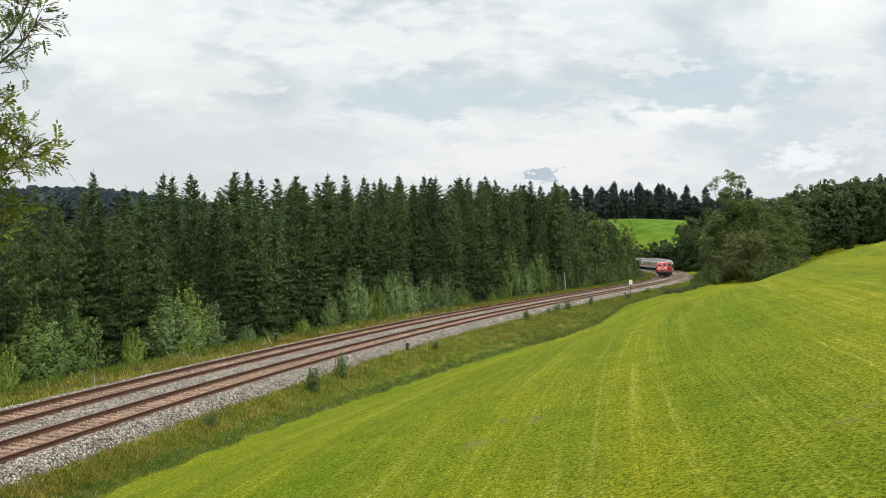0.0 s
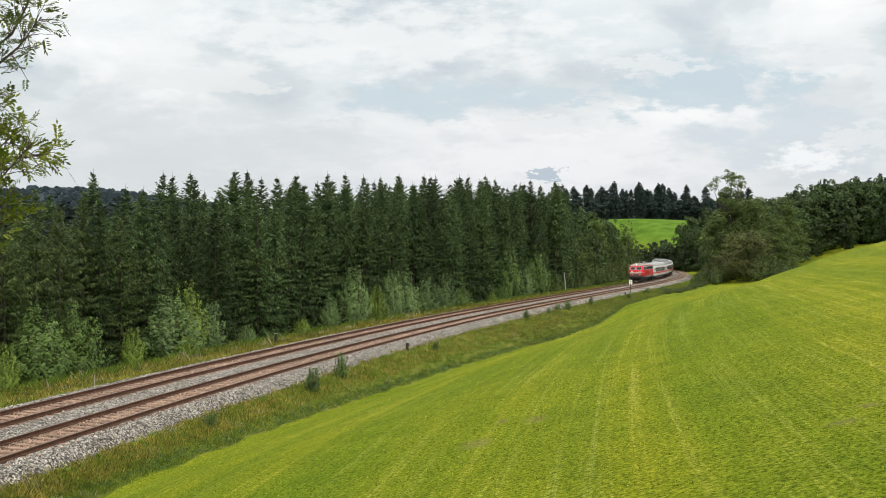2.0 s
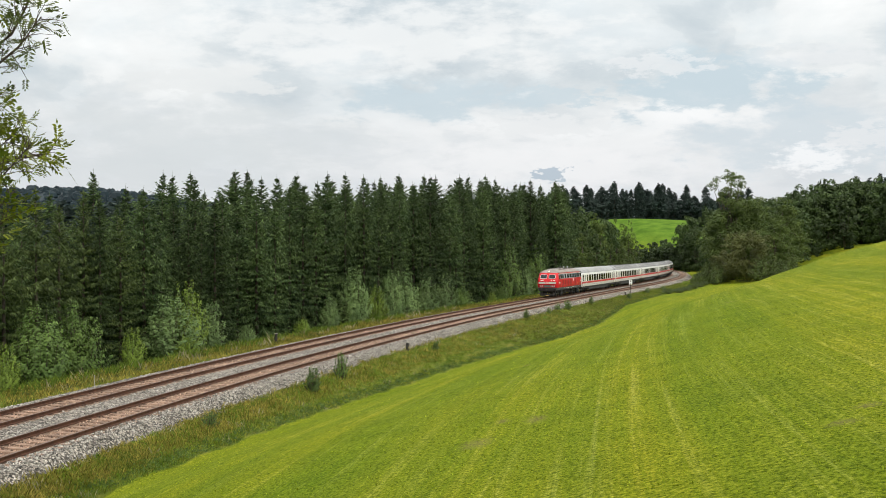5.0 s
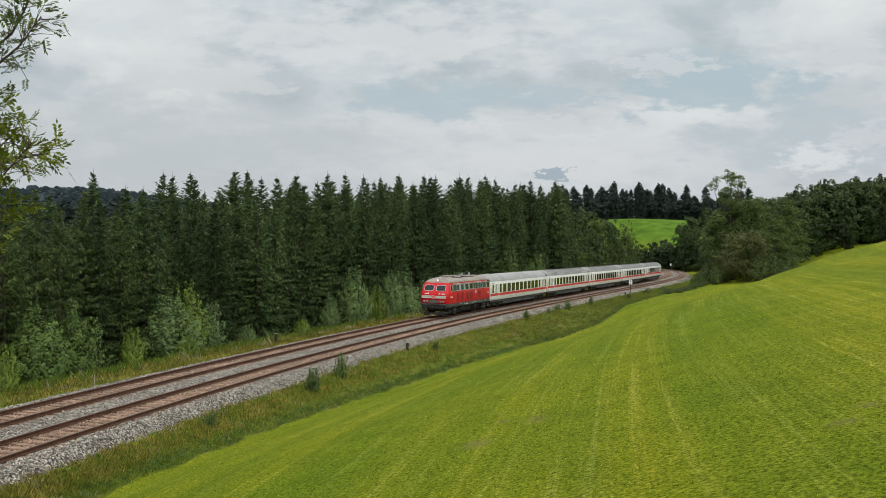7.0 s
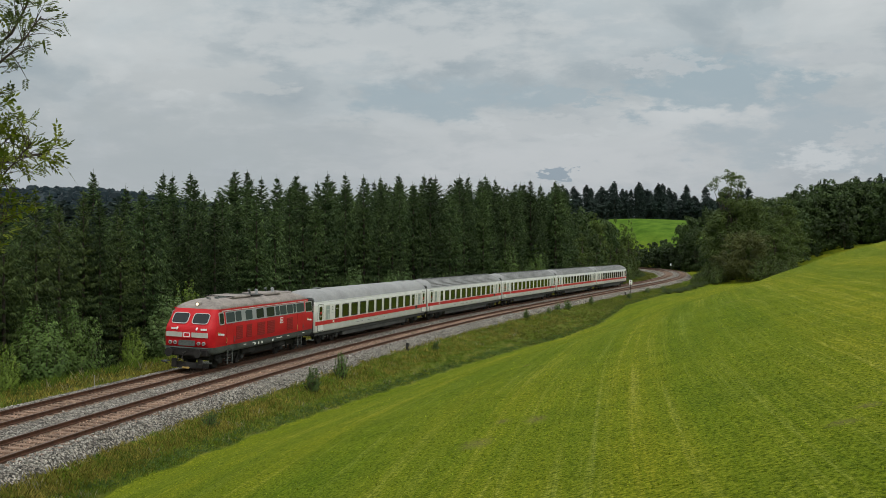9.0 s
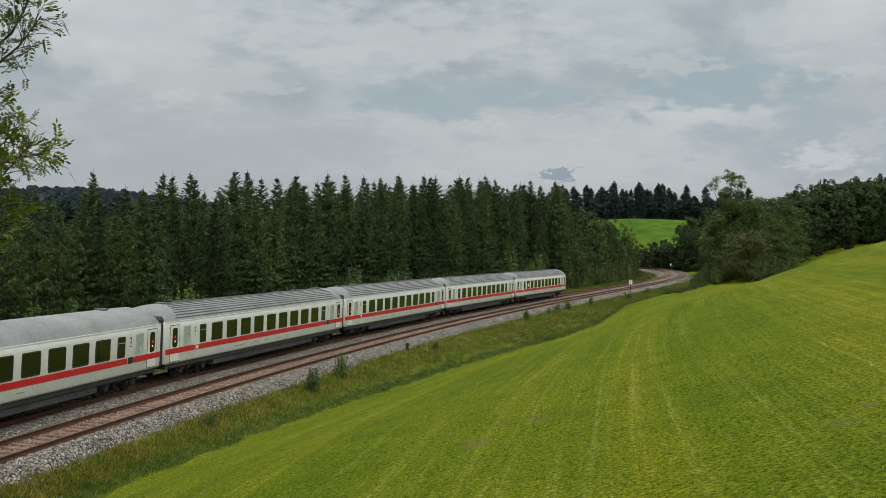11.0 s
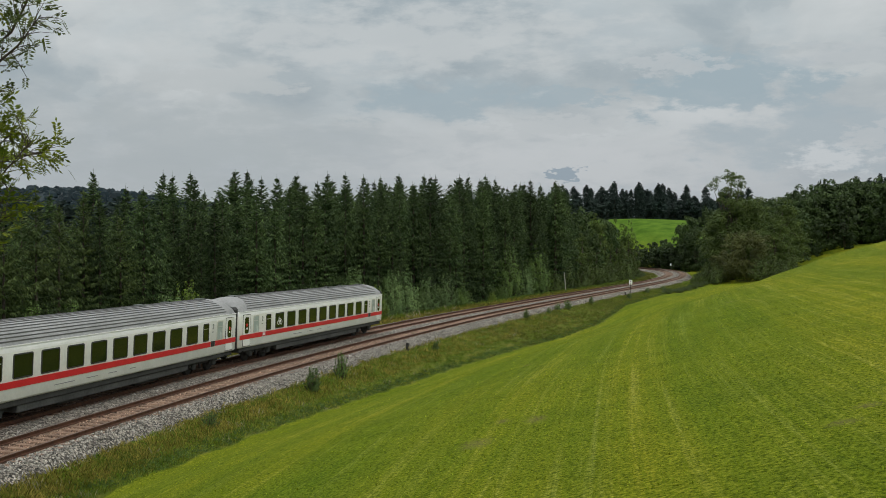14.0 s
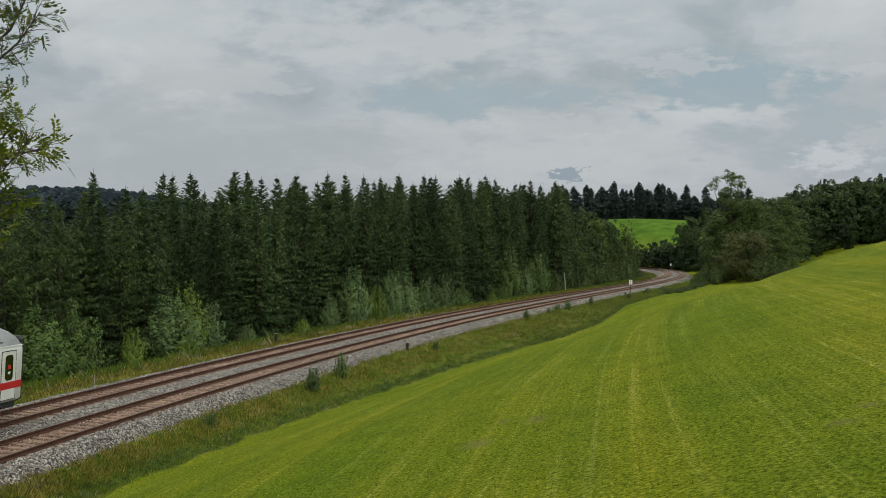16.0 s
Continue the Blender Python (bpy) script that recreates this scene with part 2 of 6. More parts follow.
def meadow_material():
    """Mown meadow with swath lines, the rough bank, and the litter under the trees, by the stored offset from the line."""
    m = bpy.data.materials.new("grassland")
    m.use_nodes = True
    t = m.node_tree
    b = t.nodes["Principled BSDF"]
    b.inputs["Roughness"].default_value = 0.95
    b.inputs["Specular IOR Level"].default_value = 0.04
    N = t.nodes.new

    def noise_tex(scale, detail, vec, rough=0.55):
        n = N("ShaderNodeTexNoise"); n.inputs["Scale"].default_value = scale; n.inputs["Detail"].default_value = detail
        n.inputs["Roughness"].default_value = rough
        link(t, vec, n.inputs[0])
        return n.outputs[0]

    def ramp(fac, stops):
        r = N("ShaderNodeValToRGB"); link(t, fac, r.inputs[0])
        e = r.color_ramp.elements
        e[0].position, e[0].color = stops[0][0], (*stops[0][1], 1)
        e[1].position, e[1].color = stops[-1][0], (*stops[-1][1], 1)
        for p, c in stops[1:-1]:
            x = e.new(p); x.color = (*c, 1)
        return r.outputs[0]

    def mix(fac, a, c, mode="MIX"):
        x = N("ShaderNodeMix"); x.data_type = "RGBA"; x.blend_type = mode
        if isinstance(fac, float):
            x.inputs[0].default_value = fac
        else:
            link(t, fac, x.inputs[0])
        link(t, a, x.inputs[6]); link(t, c, x.inputs[7])
        return x.outputs[2]

    tcn = N("ShaderNodeTexCoord")
    obj = tcn.outputs["Object"]
    at = N("ShaderNodeAttribute"); at.attribute_name = "across"
    sw = N("ShaderNodeAttribute"); sw.attribute_name = "swath"
    ad = N("ShaderNodeAttribute"); ad.attribute_name = "along"
    # swath space: across stretched, along squeezed
    sv = N("ShaderNodeCombineXYZ"); link(t, sw.outputs["Fac"], sv.inputs[0]); 
    al = N("ShaderNodeMath"); al.operation = "MULTIPLY"; al.inputs[1].default_value = 0.009; link(t, ad.outputs["Fac"], al.inputs[0])
    link(t, al.outputs[0], sv.inputs[1])
    big = noise_tex(0.05, 4, obj)
    mid = noise_tex(0.6, 5, obj)
    tiny = noise_tex(13.0, 8, obj, 0.78)
    lines = noise_tex(3.8, 6, sv.outputs[0], 0.75)
    wide = noise_tex(0.30, 2, sv.outputs[0])
    base = ramp(tiny, [(0.38, (0.034, 0.056, 0.002)), (0.50, (0.112, 0.146, 0.006)), (0.62, (0.232, 0.260, 0.020))])
    straw = ramp(lines, [(0.38, (0.88, 0.95, 0.9)), (0.52, (1.03, 1.01, 1.02)), (0.58, (1.28, 1.20, 2.2)), (0.69, (1.62, 1.44, 4.5))])
    grass = mix(0.9, base, straw, "MULTIPLY")
    bands = ramp(wide, [(0.40, (0.83, 0.91, 0.86)), (0.60, (1.19, 1.10, 1.04))])
    grass = mix(1.0, grass, bands, "MULTIPLY")
    blot = ramp(big, [(0.38, (0.92, 0.97, 0.9)), (0.62, (1.10, 1.04, 1.05))])
    grass = mix(1.0, grass, blot, "MULTIPLY")
    patch = ramp(mid, [(0.36, (0.86, 0.90, 0.9)), (0.60, (1.06, 1.04, 1.04))])
    grass = mix(1.0, grass, patch, "MULTIPLY")
    rough_g = ramp(noise_tex(0.8, 8, obj, 0.7), [(0.36, (0.040, 0.072, 0.008)), (0.5, (0.085, 0.115, 0.016)), (0.64, (0.17, 0.165, 0.04))])
    rough_g = mix(0.8, rough_g, ramp(tiny, [(0.32, (0.6, 0.6, 0.6)), (0.66, (1.3, 1.3, 1.2))]), "MULTIPLY")
    litter = ramp(noise_tex(2.2, 5, obj), [(0.35, (0.022, 0.028, 0.010)), (0.65, (0.07, 0.065, 0.03))])
    # boundaries, wavering a little
    wob = N("ShaderNodeMath"); wob.operation = "MULTIPLY_ADD"; wob.inputs[1].default_value = 0.9; link(t, mid, wob.inputs[0]); link(t, at.outputs["Fac"], wob.inputs[2])
    bk = N("ShaderNodeAttribute"); bk.attribute_name = "bank"
    wob2 = N("ShaderNodeMath"); wob2.operation = "MULTIPLY_ADD"; wob2.inputs[1].default_value = 0.9; link(t, mid, wob2.inputs[0]); link(t, bk.outputs["Fac"], wob2.inputs[2])
    e1 = N("ShaderNodeMapRange"); e1.inputs[1].default_value = 0.35; e1.inputs[2].default_value = 0.55; link(t, wob2.outputs[0], e1.inputs[0])
    e2 = N("ShaderNodeMapRange"); e2.inputs[1].default_value = 9.0; e2.inputs[2].default_value = 12.0; link(t, wob.outputs[0], e2.inputs[0])
    col = mix(e1.outputs[0], grass, rough_g)
    col = mix(e2.outputs[0], col, litter)
    fa = N("ShaderNodeAttribute"); fa.attribute_name = "pasture"
    lush = ramp(noise_tex(0.12, 9, obj, 0.7), [(0.36, (0.045, 0.100, 0.009)), (0.64, (0.105, 0.185, 0.020))])
    col = mix(fa.outputs["Fac"], col, lush)
    # worn bare patches in the sward
    soil = N("ShaderNodeRGB"); soil.outputs[0].default_value = (0.15, 0.115, 0.055, 1)
    for x0, y0, rx, ry in ((0.7, 21.9, 0.5, 0.9), (2.1, 23.3, 0.35, 0.8), (1.4, 24.2, 0.25, 0.5), (3.3, 40.5, 0.4, 0.5), (5.9, 15.2, 0.35, 0.3), (6.6, 16.0, 0.3, 0.3), (14.5, 52.0, 0.5, 0.8)):
        d = N("ShaderNodeVectorMath"); d.operation = "SUBTRACT"; d.inputs[1].default_value = (x0, y0, 0); link(t, obj, d.inputs[0])
        k = N("ShaderNodeVectorMath"); k.operation = "MULTIPLY"; k.inputs[1].default_value = (1 / rx, 1 / ry, 0); link(t, d.outputs[0], k.inputs[0])
        ln = N("ShaderNodeVectorMath"); ln.operation = "LENGTH"; link(t, k.outputs[0], ln.inputs[0])
        rag = N("ShaderNodeMath"); rag.operation = "MULTIPLY_ADD"; rag.inputs[1].default_value = 3.0; link(t, tiny, rag.inputs[0]); link(t, ln.outputs["Value"], rag.inputs[2])
        mk = N("ShaderNodeMapRange"); mk.inputs[1].default_value = 1.75; mk.inputs[2].default_value = 2.35; mk.inputs[3].default_value = 0.45; mk.inputs[4].default_value = 0.0
        link(t, rag.outputs[0], mk.inputs[0])
        col = mix(mk.outputs[0], col, soil.outputs[0])
    link(t, col, b.inputs["Base Color"])
    bp = N("ShaderNodeBump"); bp.inputs["Strength"].default_value = 0.7; bp.inputs["Distance"].default_value = 0.05
    link(t, tiny, bp.inputs["Height"]); link(t, bp.outputs[0], b.inputs["Normal"])
    return m


def ballast_material(name, tones):
    """Broken stone: a tone for each stone and deep joints between them."""
    m = bpy.data.materials.new(name)
    m.use_nodes = True
    t = m.node_tree
    b = t.nodes["Principled BSDF"]
    b.inputs["Roughness"].default_value = 0.9
    N = t.nodes.new
    tcn = N("ShaderNodeTexCoord")
    v = N("ShaderNodeTexVoronoi"); v.inputs["Scale"].default_value = 13.0
    link(t, tcn.outputs["Object"], v.inputs["Vector"])
    sep = N("ShaderNodeSeparateColor"); link(t, v.outputs["Color"], sep.inputs[0])
    r = N("ShaderNodeValToRGB"); link(t, sep.outputs[0], r.inputs[0])
    e = r.color_ramp.elements
    e[0].position, e[0].color, e[1].position, e[1].color = 0.0, (*tones[0], 1), 1.0, (*tones[2], 1)
    x = e.new(0.5); x.color = (*tones[1], 1)
    n = N("ShaderNodeTexNoise"); n.inputs["Scale"].default_value = 0.5; n.inputs["Detail"].default_value = 5
    link(t, tcn.outputs["Object"], n.inputs[0])
    rust = N("ShaderNodeValToRGB"); link(t, n.outputs[0], rust.inputs[0])
    rust.color_ramp.elements[0].position, rust.color_ramp.elements[0].color = 0.35, (0.78, 0.74, 0.70, 1)
    rust.color_ramp.elements[1].position, rust.color_ramp.elements[1].color = 0.65, (1.1, 1.08, 1.05, 1)
    mx = N("ShaderNodeMix"); mx.data_type = "RGBA"; mx.blend_type = "MULTIPLY"; mx.inputs[0].default_value = 1.0
    link(t, r.outputs[0], mx.inputs[6]); link(t, rust.outputs[0], mx.inputs[7])
    link(t, mx.outputs[2], b.inputs["Base Color"])
    bp = N("ShaderNodeBump"); bp.inputs["Strength"].default_value = 1.0; bp.inputs["Distance"].default_value = 0.09; bp.invert = True
    link(t, v.outputs["Distance"], bp.inputs["Height"]); link(t, bp.outputs[0], b.inputs["Normal"])
    return m


M = {
    "grass": meadow_material(),
    "ballast": ballast_material("ballast_stone", ((0.022, 0.020, 0.017), (0.135, 0.124, 0.105), (0.52, 0.485, 0.43))),
    "ballast_rust": ballast_material("rusty_ballast", ((0.040, 0.022, 0.014), (0.165, 0.098, 0.064), (0.42, 0.285, 0.205))),
    "stone": material("loose_stone", (0.11, 0.104, 0.092), (0.42, 0.40, 0.36), scale=3, rough=0.9, island=0.85),
    "rail": material("rusty_rail", (0.055, 0.024, 0.013), (0.150, 0.066, 0.036), scale=3, rough=0.75, bump=0.2, metallic=0.3),
    "rail_head": material("worn_rail_head", (0.085, 0.052, 0.036), (0.150, 0.100, 0.074), scale=4, rough=0.5, metallic=0.4),
    "stone_rust": material("rusty_stone", (0.12, 0.070, 0.047), (0.44, 0.305, 0.22), scale=3, rough=0.9, island=0.8),
    "sleeper": material("weathered_sleeper", (0.13, 0.080, 0.054), (0.29, 0.188, 0.132), scale=4, rough=0.9, bump=0.5, random_tone=0.25),
    "spruce": leaf_material("spruce_needles", (0.023, 0.047, 0.018), (0.092, 0.136, 0.045), tone=0.38, island=0.65, sheen=0.15),
    "larch": leaf_material("young_spruce_needles", (0.037, 0.064, 0.019), (0.112, 0.152, 0.046), tone=0.25, island=0.5, sheen=0.15),
    "leaf": leaf_material("broad_leaves", (0.054, 0.102, 0.020), (0.138, 0.215, 0.047), tone=0.22, island=0.22),
    "leaf_bright": leaf_material("bright_leaves", (0.098, 0.160, 0.019), (0.220, 0.310, 0.043), tone=0.15, island=0.22),
    "leaf_grey": leaf_material("willow_leaves", (0.084, 0.146, 0.046), (0.205, 0.300, 0.100), tone=0.15, island=0.22),
    "leaf_olive": leaf_material("olive_leaves", (0.052, 0.066, 0.016), (0.126, 0.135, 0.040), tone=0.15, island=0.22),
    "bark": material("bark", (0.035, 0.026, 0.020), (0.095, 0.075, 0.058), scale=3, rough=0.95, bump=0.6, stretch=(1, 1, 0.25)),
    "blade": leaf_material("tall_grass", (0.145, 0.146, 0.024), (0.37, 0.305, 0.075), tone=0.0, island=0.7, scale=0.5, sheen=0.06),
    "bank_blade": leaf_material("bank_grass_blades", (0.105, 0.142, 0.014), (0.31, 0.315, 0.058), tone=0.0, island=0.7, scale=0.25, sheen=0.06),
    "bank_herb": leaf_material("bank_herb_leaves", (0.058, 0.112, 0.009), (0.185, 0.250, 0.026), tone=0.0, island=0.55, scale=0.22, sheen=0.12),
    "bend_weed": leaf_material("bend_weed_leaves", (0.082, 0.100, 0.018), (0.21, 0.205, 0.055), tone=0.0, island=0.5, scale=0.15, sheen=0.06),
    "blade_green": leaf_material("herbs", (0.072, 0.126, 0.015), (0.175, 0.252, 0.032), tone=0.0, island=0.5, scale=0.5),
    "leaf_deep": leaf_material("deep_green_leaves", (0.020, 0.042, 0.011), (0.062, 0.096, 0.026), tone=0.35, island=0.22),
    "leaf_mid": leaf_material("mid_green_leaves", (0.036, 0.064, 0.012), (0.104, 0.146, 0.030), tone=0.1, island=0.22),
    # distance haze is put into these two wood colours as extra blue
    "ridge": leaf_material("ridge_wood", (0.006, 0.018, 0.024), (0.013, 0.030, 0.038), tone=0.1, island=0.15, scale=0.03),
    "hazed_wood": leaf_material("hazed_distant_wood", (0.018, 0.034, 0.030), (0.042, 0.064, 0.052), tone=0.1, island=0.35, scale=0.03),
}


# ---------------------------------------------------------------- mesh helpers
def mesh_of(name, verts, faces, mats, index=None, smooth_it=False):
    me = bpy.data.meshes.new(name)
    me.from_pydata([tuple(v) for v in verts], [], [tuple(f) for f in faces])
    for m in mats if isinstance(mats, (list, tuple)) else [mats]:
        me.materials.append(m)
    if index is not None:
        me.polygons.foreach_set("material_index", np.asarray(index, dtype=np.int32))
    if smooth_it:
        me.polygons.foreach_set("use_smooth", np.ones(len(me.polygons), dtype=bool))
    me.update()
    return me


def part(name, data, parent, label="", at=None, kind=""):
    """One mesh object under a thing or a part; data is a mesh, or a bmesh with a material."""
    if isinstance(data, tuple):
        bm, mat = data
        me = bpy.data.meshes.new(name)
        bm.to_mesh(me)
        bm.free()
        me.materials.append(mat)
        data = me
    ob = new(name, data)
    ob.parent = parent
    if at is not None:
        ob.matrix_basis = at
    return tagged(ob, label, kind=kind)


def thing(name, label, category, group="", m=None, kind=""):
    ob = tagged(new(name), label, category, group, kind)
    if m is not None:
        ob.matrix_basis = m
    return ob


def box_bm(sx, sy, sz, bevel=0.0, at=(0, 0, 0), segs=1):
    bm = bmesh.new()
    bmesh.ops.create_cube(bm, size=1.0, matrix=Matrix.Translation(at) @ Matrix.Diagonal((sx, sy, sz, 1)))
    if bevel:
        bmesh.ops.bevel(bm, geom=bm.edges[:], offset=bevel, segments=segs, affect="EDGES", profile=0.6)
    return bm


def tube(points, radii, sides=7):
    """Verts and faces of a tapered tube along points."""
    V, F = [], []
    pts = [Vector(p) for p in points]
    for i, p in enumerate(pts):
        d = (pts[min(i + 1, len(pts) - 1)] - pts[max(i - 1, 0)]).normalized()
        u = d.orthogonal().normalized()
        w = d.cross(u)
        for k in range(sides):
            a = 2 * math.pi * k / sides
            V.append(p + (u * math.cos(a) + w * math.sin(a)) * radii[i])
    for i in range(len(pts) - 1):
        for k in range(sides):
            k2 = (k + 1) % sides
            F.append((i * sides + k, i * sides + k2, (i + 1) * sides + k2, (i + 1) * sides + k))
    F.append(tuple(range(sides))[::-1])
    F.append(tuple((len(pts) - 1) * sides + k for k in range(sides)))
    return V, F


def join_lists(chunks):
    V, F = [], []
    for v, f in chunks:
        o = len(V)
        V += list(v)
        F += [tuple(i + o for i in q) for q in f]
    return V, F

# ---------------------------------------------------------------- ground
def spread(lo, hi, step, far_lo, far_hi, growth=1.16):
    mid = list(np.arange(lo, hi + step / 2, step))
    up, d = [], step
    while (up[-1] if up else mid[-1]) < far_hi:
        d *= growth
        up.append((up[-1] if up else mid[-1]) + d)
    dn, d = [], step
    while (dn[-1] if dn else mid[0]) > far_lo:
        d *= growth
        dn.append((dn[-1] if dn else mid[0]) - d)
    return np.array(dn[::-1] + mid + up)


def build_ground():
    gx, gy = spread(-45, 120, 1.1, -4200, 4200), spread(-10, 260, 1.1, -1500, 4400)
    X, Y = np.meshgrid(gx, gy)
    nx, ny = len(gx), len(gy)
    Z = ground_z(X, Y)
    V = np.stack([X.ravel(), Y.ravel(), Z], 1)
    idx = np.arange(nx * ny).reshape(ny, nx)
    F = np.stack([idx[:-1, :-1].ravel(), idx[:-1, 1:].ravel(), idx[1:, 1:].ravel(), idx[1:, :-1].ravel()], 1)
    me = mesh_of("ground", V.tolist(), F.tolist(), M["grass"], smooth_it=True)
    a, s = lateral(X, Y)
    x, y = X.ravel(), Y.ravel()
    # the mower went round the field: swaths follow the line, fanning out uphill
    swath = a + 0.6 * np.sin(y * 0.03 + x * 0.02)
    pasture = smooth(y, 330, 380) * smooth(np.abs(a), 20, 50)
    for name, val in (("across", a), ("bank", a - edge_a(s)), ("along", s + 0.3 * x), ("swath", swath), ("pasture", pasture)):
        at = me.attributes.new(name, "FLOAT", "POINT")
        at.data.foreach_set("value", np.asarray(val, dtype=np.float32))
    tagged(new("ground", me), "mown green meadow with pale swath lines, rough railway bank and woodland floor", "meadow", kind="structure")


build_ground()


def sweep(profile, s0, s1, step, base=0.0):
    """Sweep a cross-section (offset, height) along the line."""
    ss = np.arange(s0, s1 + 0.01, step)
    V, F = [], []
    n = len(profile)
    for s in ss:
        for o, z in profile:
            V.append(on_line(s, o, z, base))
    for i in range(len(ss) - 1):
        for k in range(n - 1):
            F.append((i * n + k, (i + 1) * n + k, (i + 1) * n + k + 1, i * n + k + 1))
    return V, F


def build_bed():
    """Both tracks lie in one bed, but each leans on its own centre line in the curves."""
    half = [(1.8, -0.19), (1.0, -0.185), (0, -0.235), (-1.0, -0.185)]
    prof = ([(0.0, 3.5, -1.15), (0.0, 3.0, -0.86), (0.0, 2.2, -0.34)] + [(0.0, o, z) for o, z in half] + [(-SPACING / 2, 0.0, -0.24)]
            + [(-SPACING, -o, z) for o, z in half[1:][::-1]] + [(-SPACING, -1.55, -0.20), (-SPACING, -1.85, -0.38), (-SPACING, -2.25, -0.76), (-SPACING, -2.6, -1.2)])
    prof = sorted(prof, key=lambda p: -(p[0] + p[1]))
    ss = np.arange(-228, 438.1, 2.0)
    V = [on_line(s, o, z, base) for s in ss for base, o, z in prof]
    n = len(prof)
    F, I = [], []
    for i in range(len(ss) - 1):
        for k in range(n - 1):
            F.append((i * n + k, (i + 1) * n + k, (i + 1) * n + k + 1, i * n + k + 1))
            p, q = prof[k], prof[k + 1]
            I.append(1 if p[0] == q[0] and abs(p[1]) <= 1.01 and abs(q[1]) <= 1.01 else 0)
    me = mesh_of("ballast_bed", V, F, [M["ballast"], M["ballast_rust"]], I)
    tagged(new("ballast_bed", me), "pale grey crushed stone ballast, rust-brown between the rails", "ballast", kind="structure")


build_bed()

RAIL = [(0.036, 0.0), (0.036, -0.035), (0.010, -0.05), (0.010, -0.13), (0.072, -0.145), (0.072, -0.165),
        (-0.072, -0.165), (-0.072, -0.145), (-0.010, -0.13), (-0.010, -0.05), (-0.036, -0.035), (-0.036, 0.0), (0.036, 0.0)]


def sleeper_mesh():
    bm = box_bm(0.26, 2.5, 0.16, 0.02)
    me = bpy.data.meshes.new("sleeper")
    bm.to_mesh(me)
    bm.free()
    me.materials.append(M["sleeper"])
    return me


def build_track(base, label):
    tr = thing("railway_track", label, "railway track", "running lines")
    for off in (0.7535, -0.7535):
        V, F = sweep([(o + off, z) for o, z in RAIL], -228, 438, 1.5, base)
        n = len(RAIL) - 1
        me = mesh_of("rail", V, F, [M["rail"], M["rail_head"]], [1 if i % n == n - 1 else 0 for i in range(len(F))])
        part("rail", me, tr, "rusty steel rail with a worn bright head")
    return tr


TRACKS = [build_track(0.0, "ballasted railway track with rusty rails, curving into the wood"),
          build_track(-SPACING, "ballasted railway track with rusty rails beside the grass bank")]

# ---------------------------------------------------------------- sky backdrop
def build_sky():
    az = np.radians(np.linspace(5, 175, 69))
    el = np.radians(np.linspace(-4, 48, 21))
    R = 3900.0
    V = [(R * math.cos(e) * math.cos(a), R * math.cos(e) * math.sin(a), R * math.sin(e)) for e in el for a in az]
    n = len(az)
    F = [(i * n + k, (i + 1) * n + k, (i + 1) * n + k + 1, i * n + k + 1) for i in range(len(el) - 1) for k in range(n - 1)]
    m = bpy.data.materials.new("cloud_sky")
    m.use_nodes = True
    t = m.node_tree
    t.nodes.clear()
    o = t.nodes.new("ShaderNodeOutputMaterial")
    e = t.nodes.new("ShaderNodeEmission")
    c = t.nodes.new("ShaderNodeTexCoord")
    link(t, sky_colour(t, c.outputs["Object"]), e.inputs[0])
    e.inputs[1].default_value = SKY_GAIN
    link(t, e.outputs[0], o.inputs[0])
    ob = new("backdrop_sky", mesh_of("backdrop_sky", V, F, m, smooth_it=True))
    ob.location = (0, 0, EYE)
    return tagged(ob, "grey overcast sky of layered drifting clouds", "sky", kind="structure")


SKY = build_sky()

# ---------------------------------------------------------------- trees


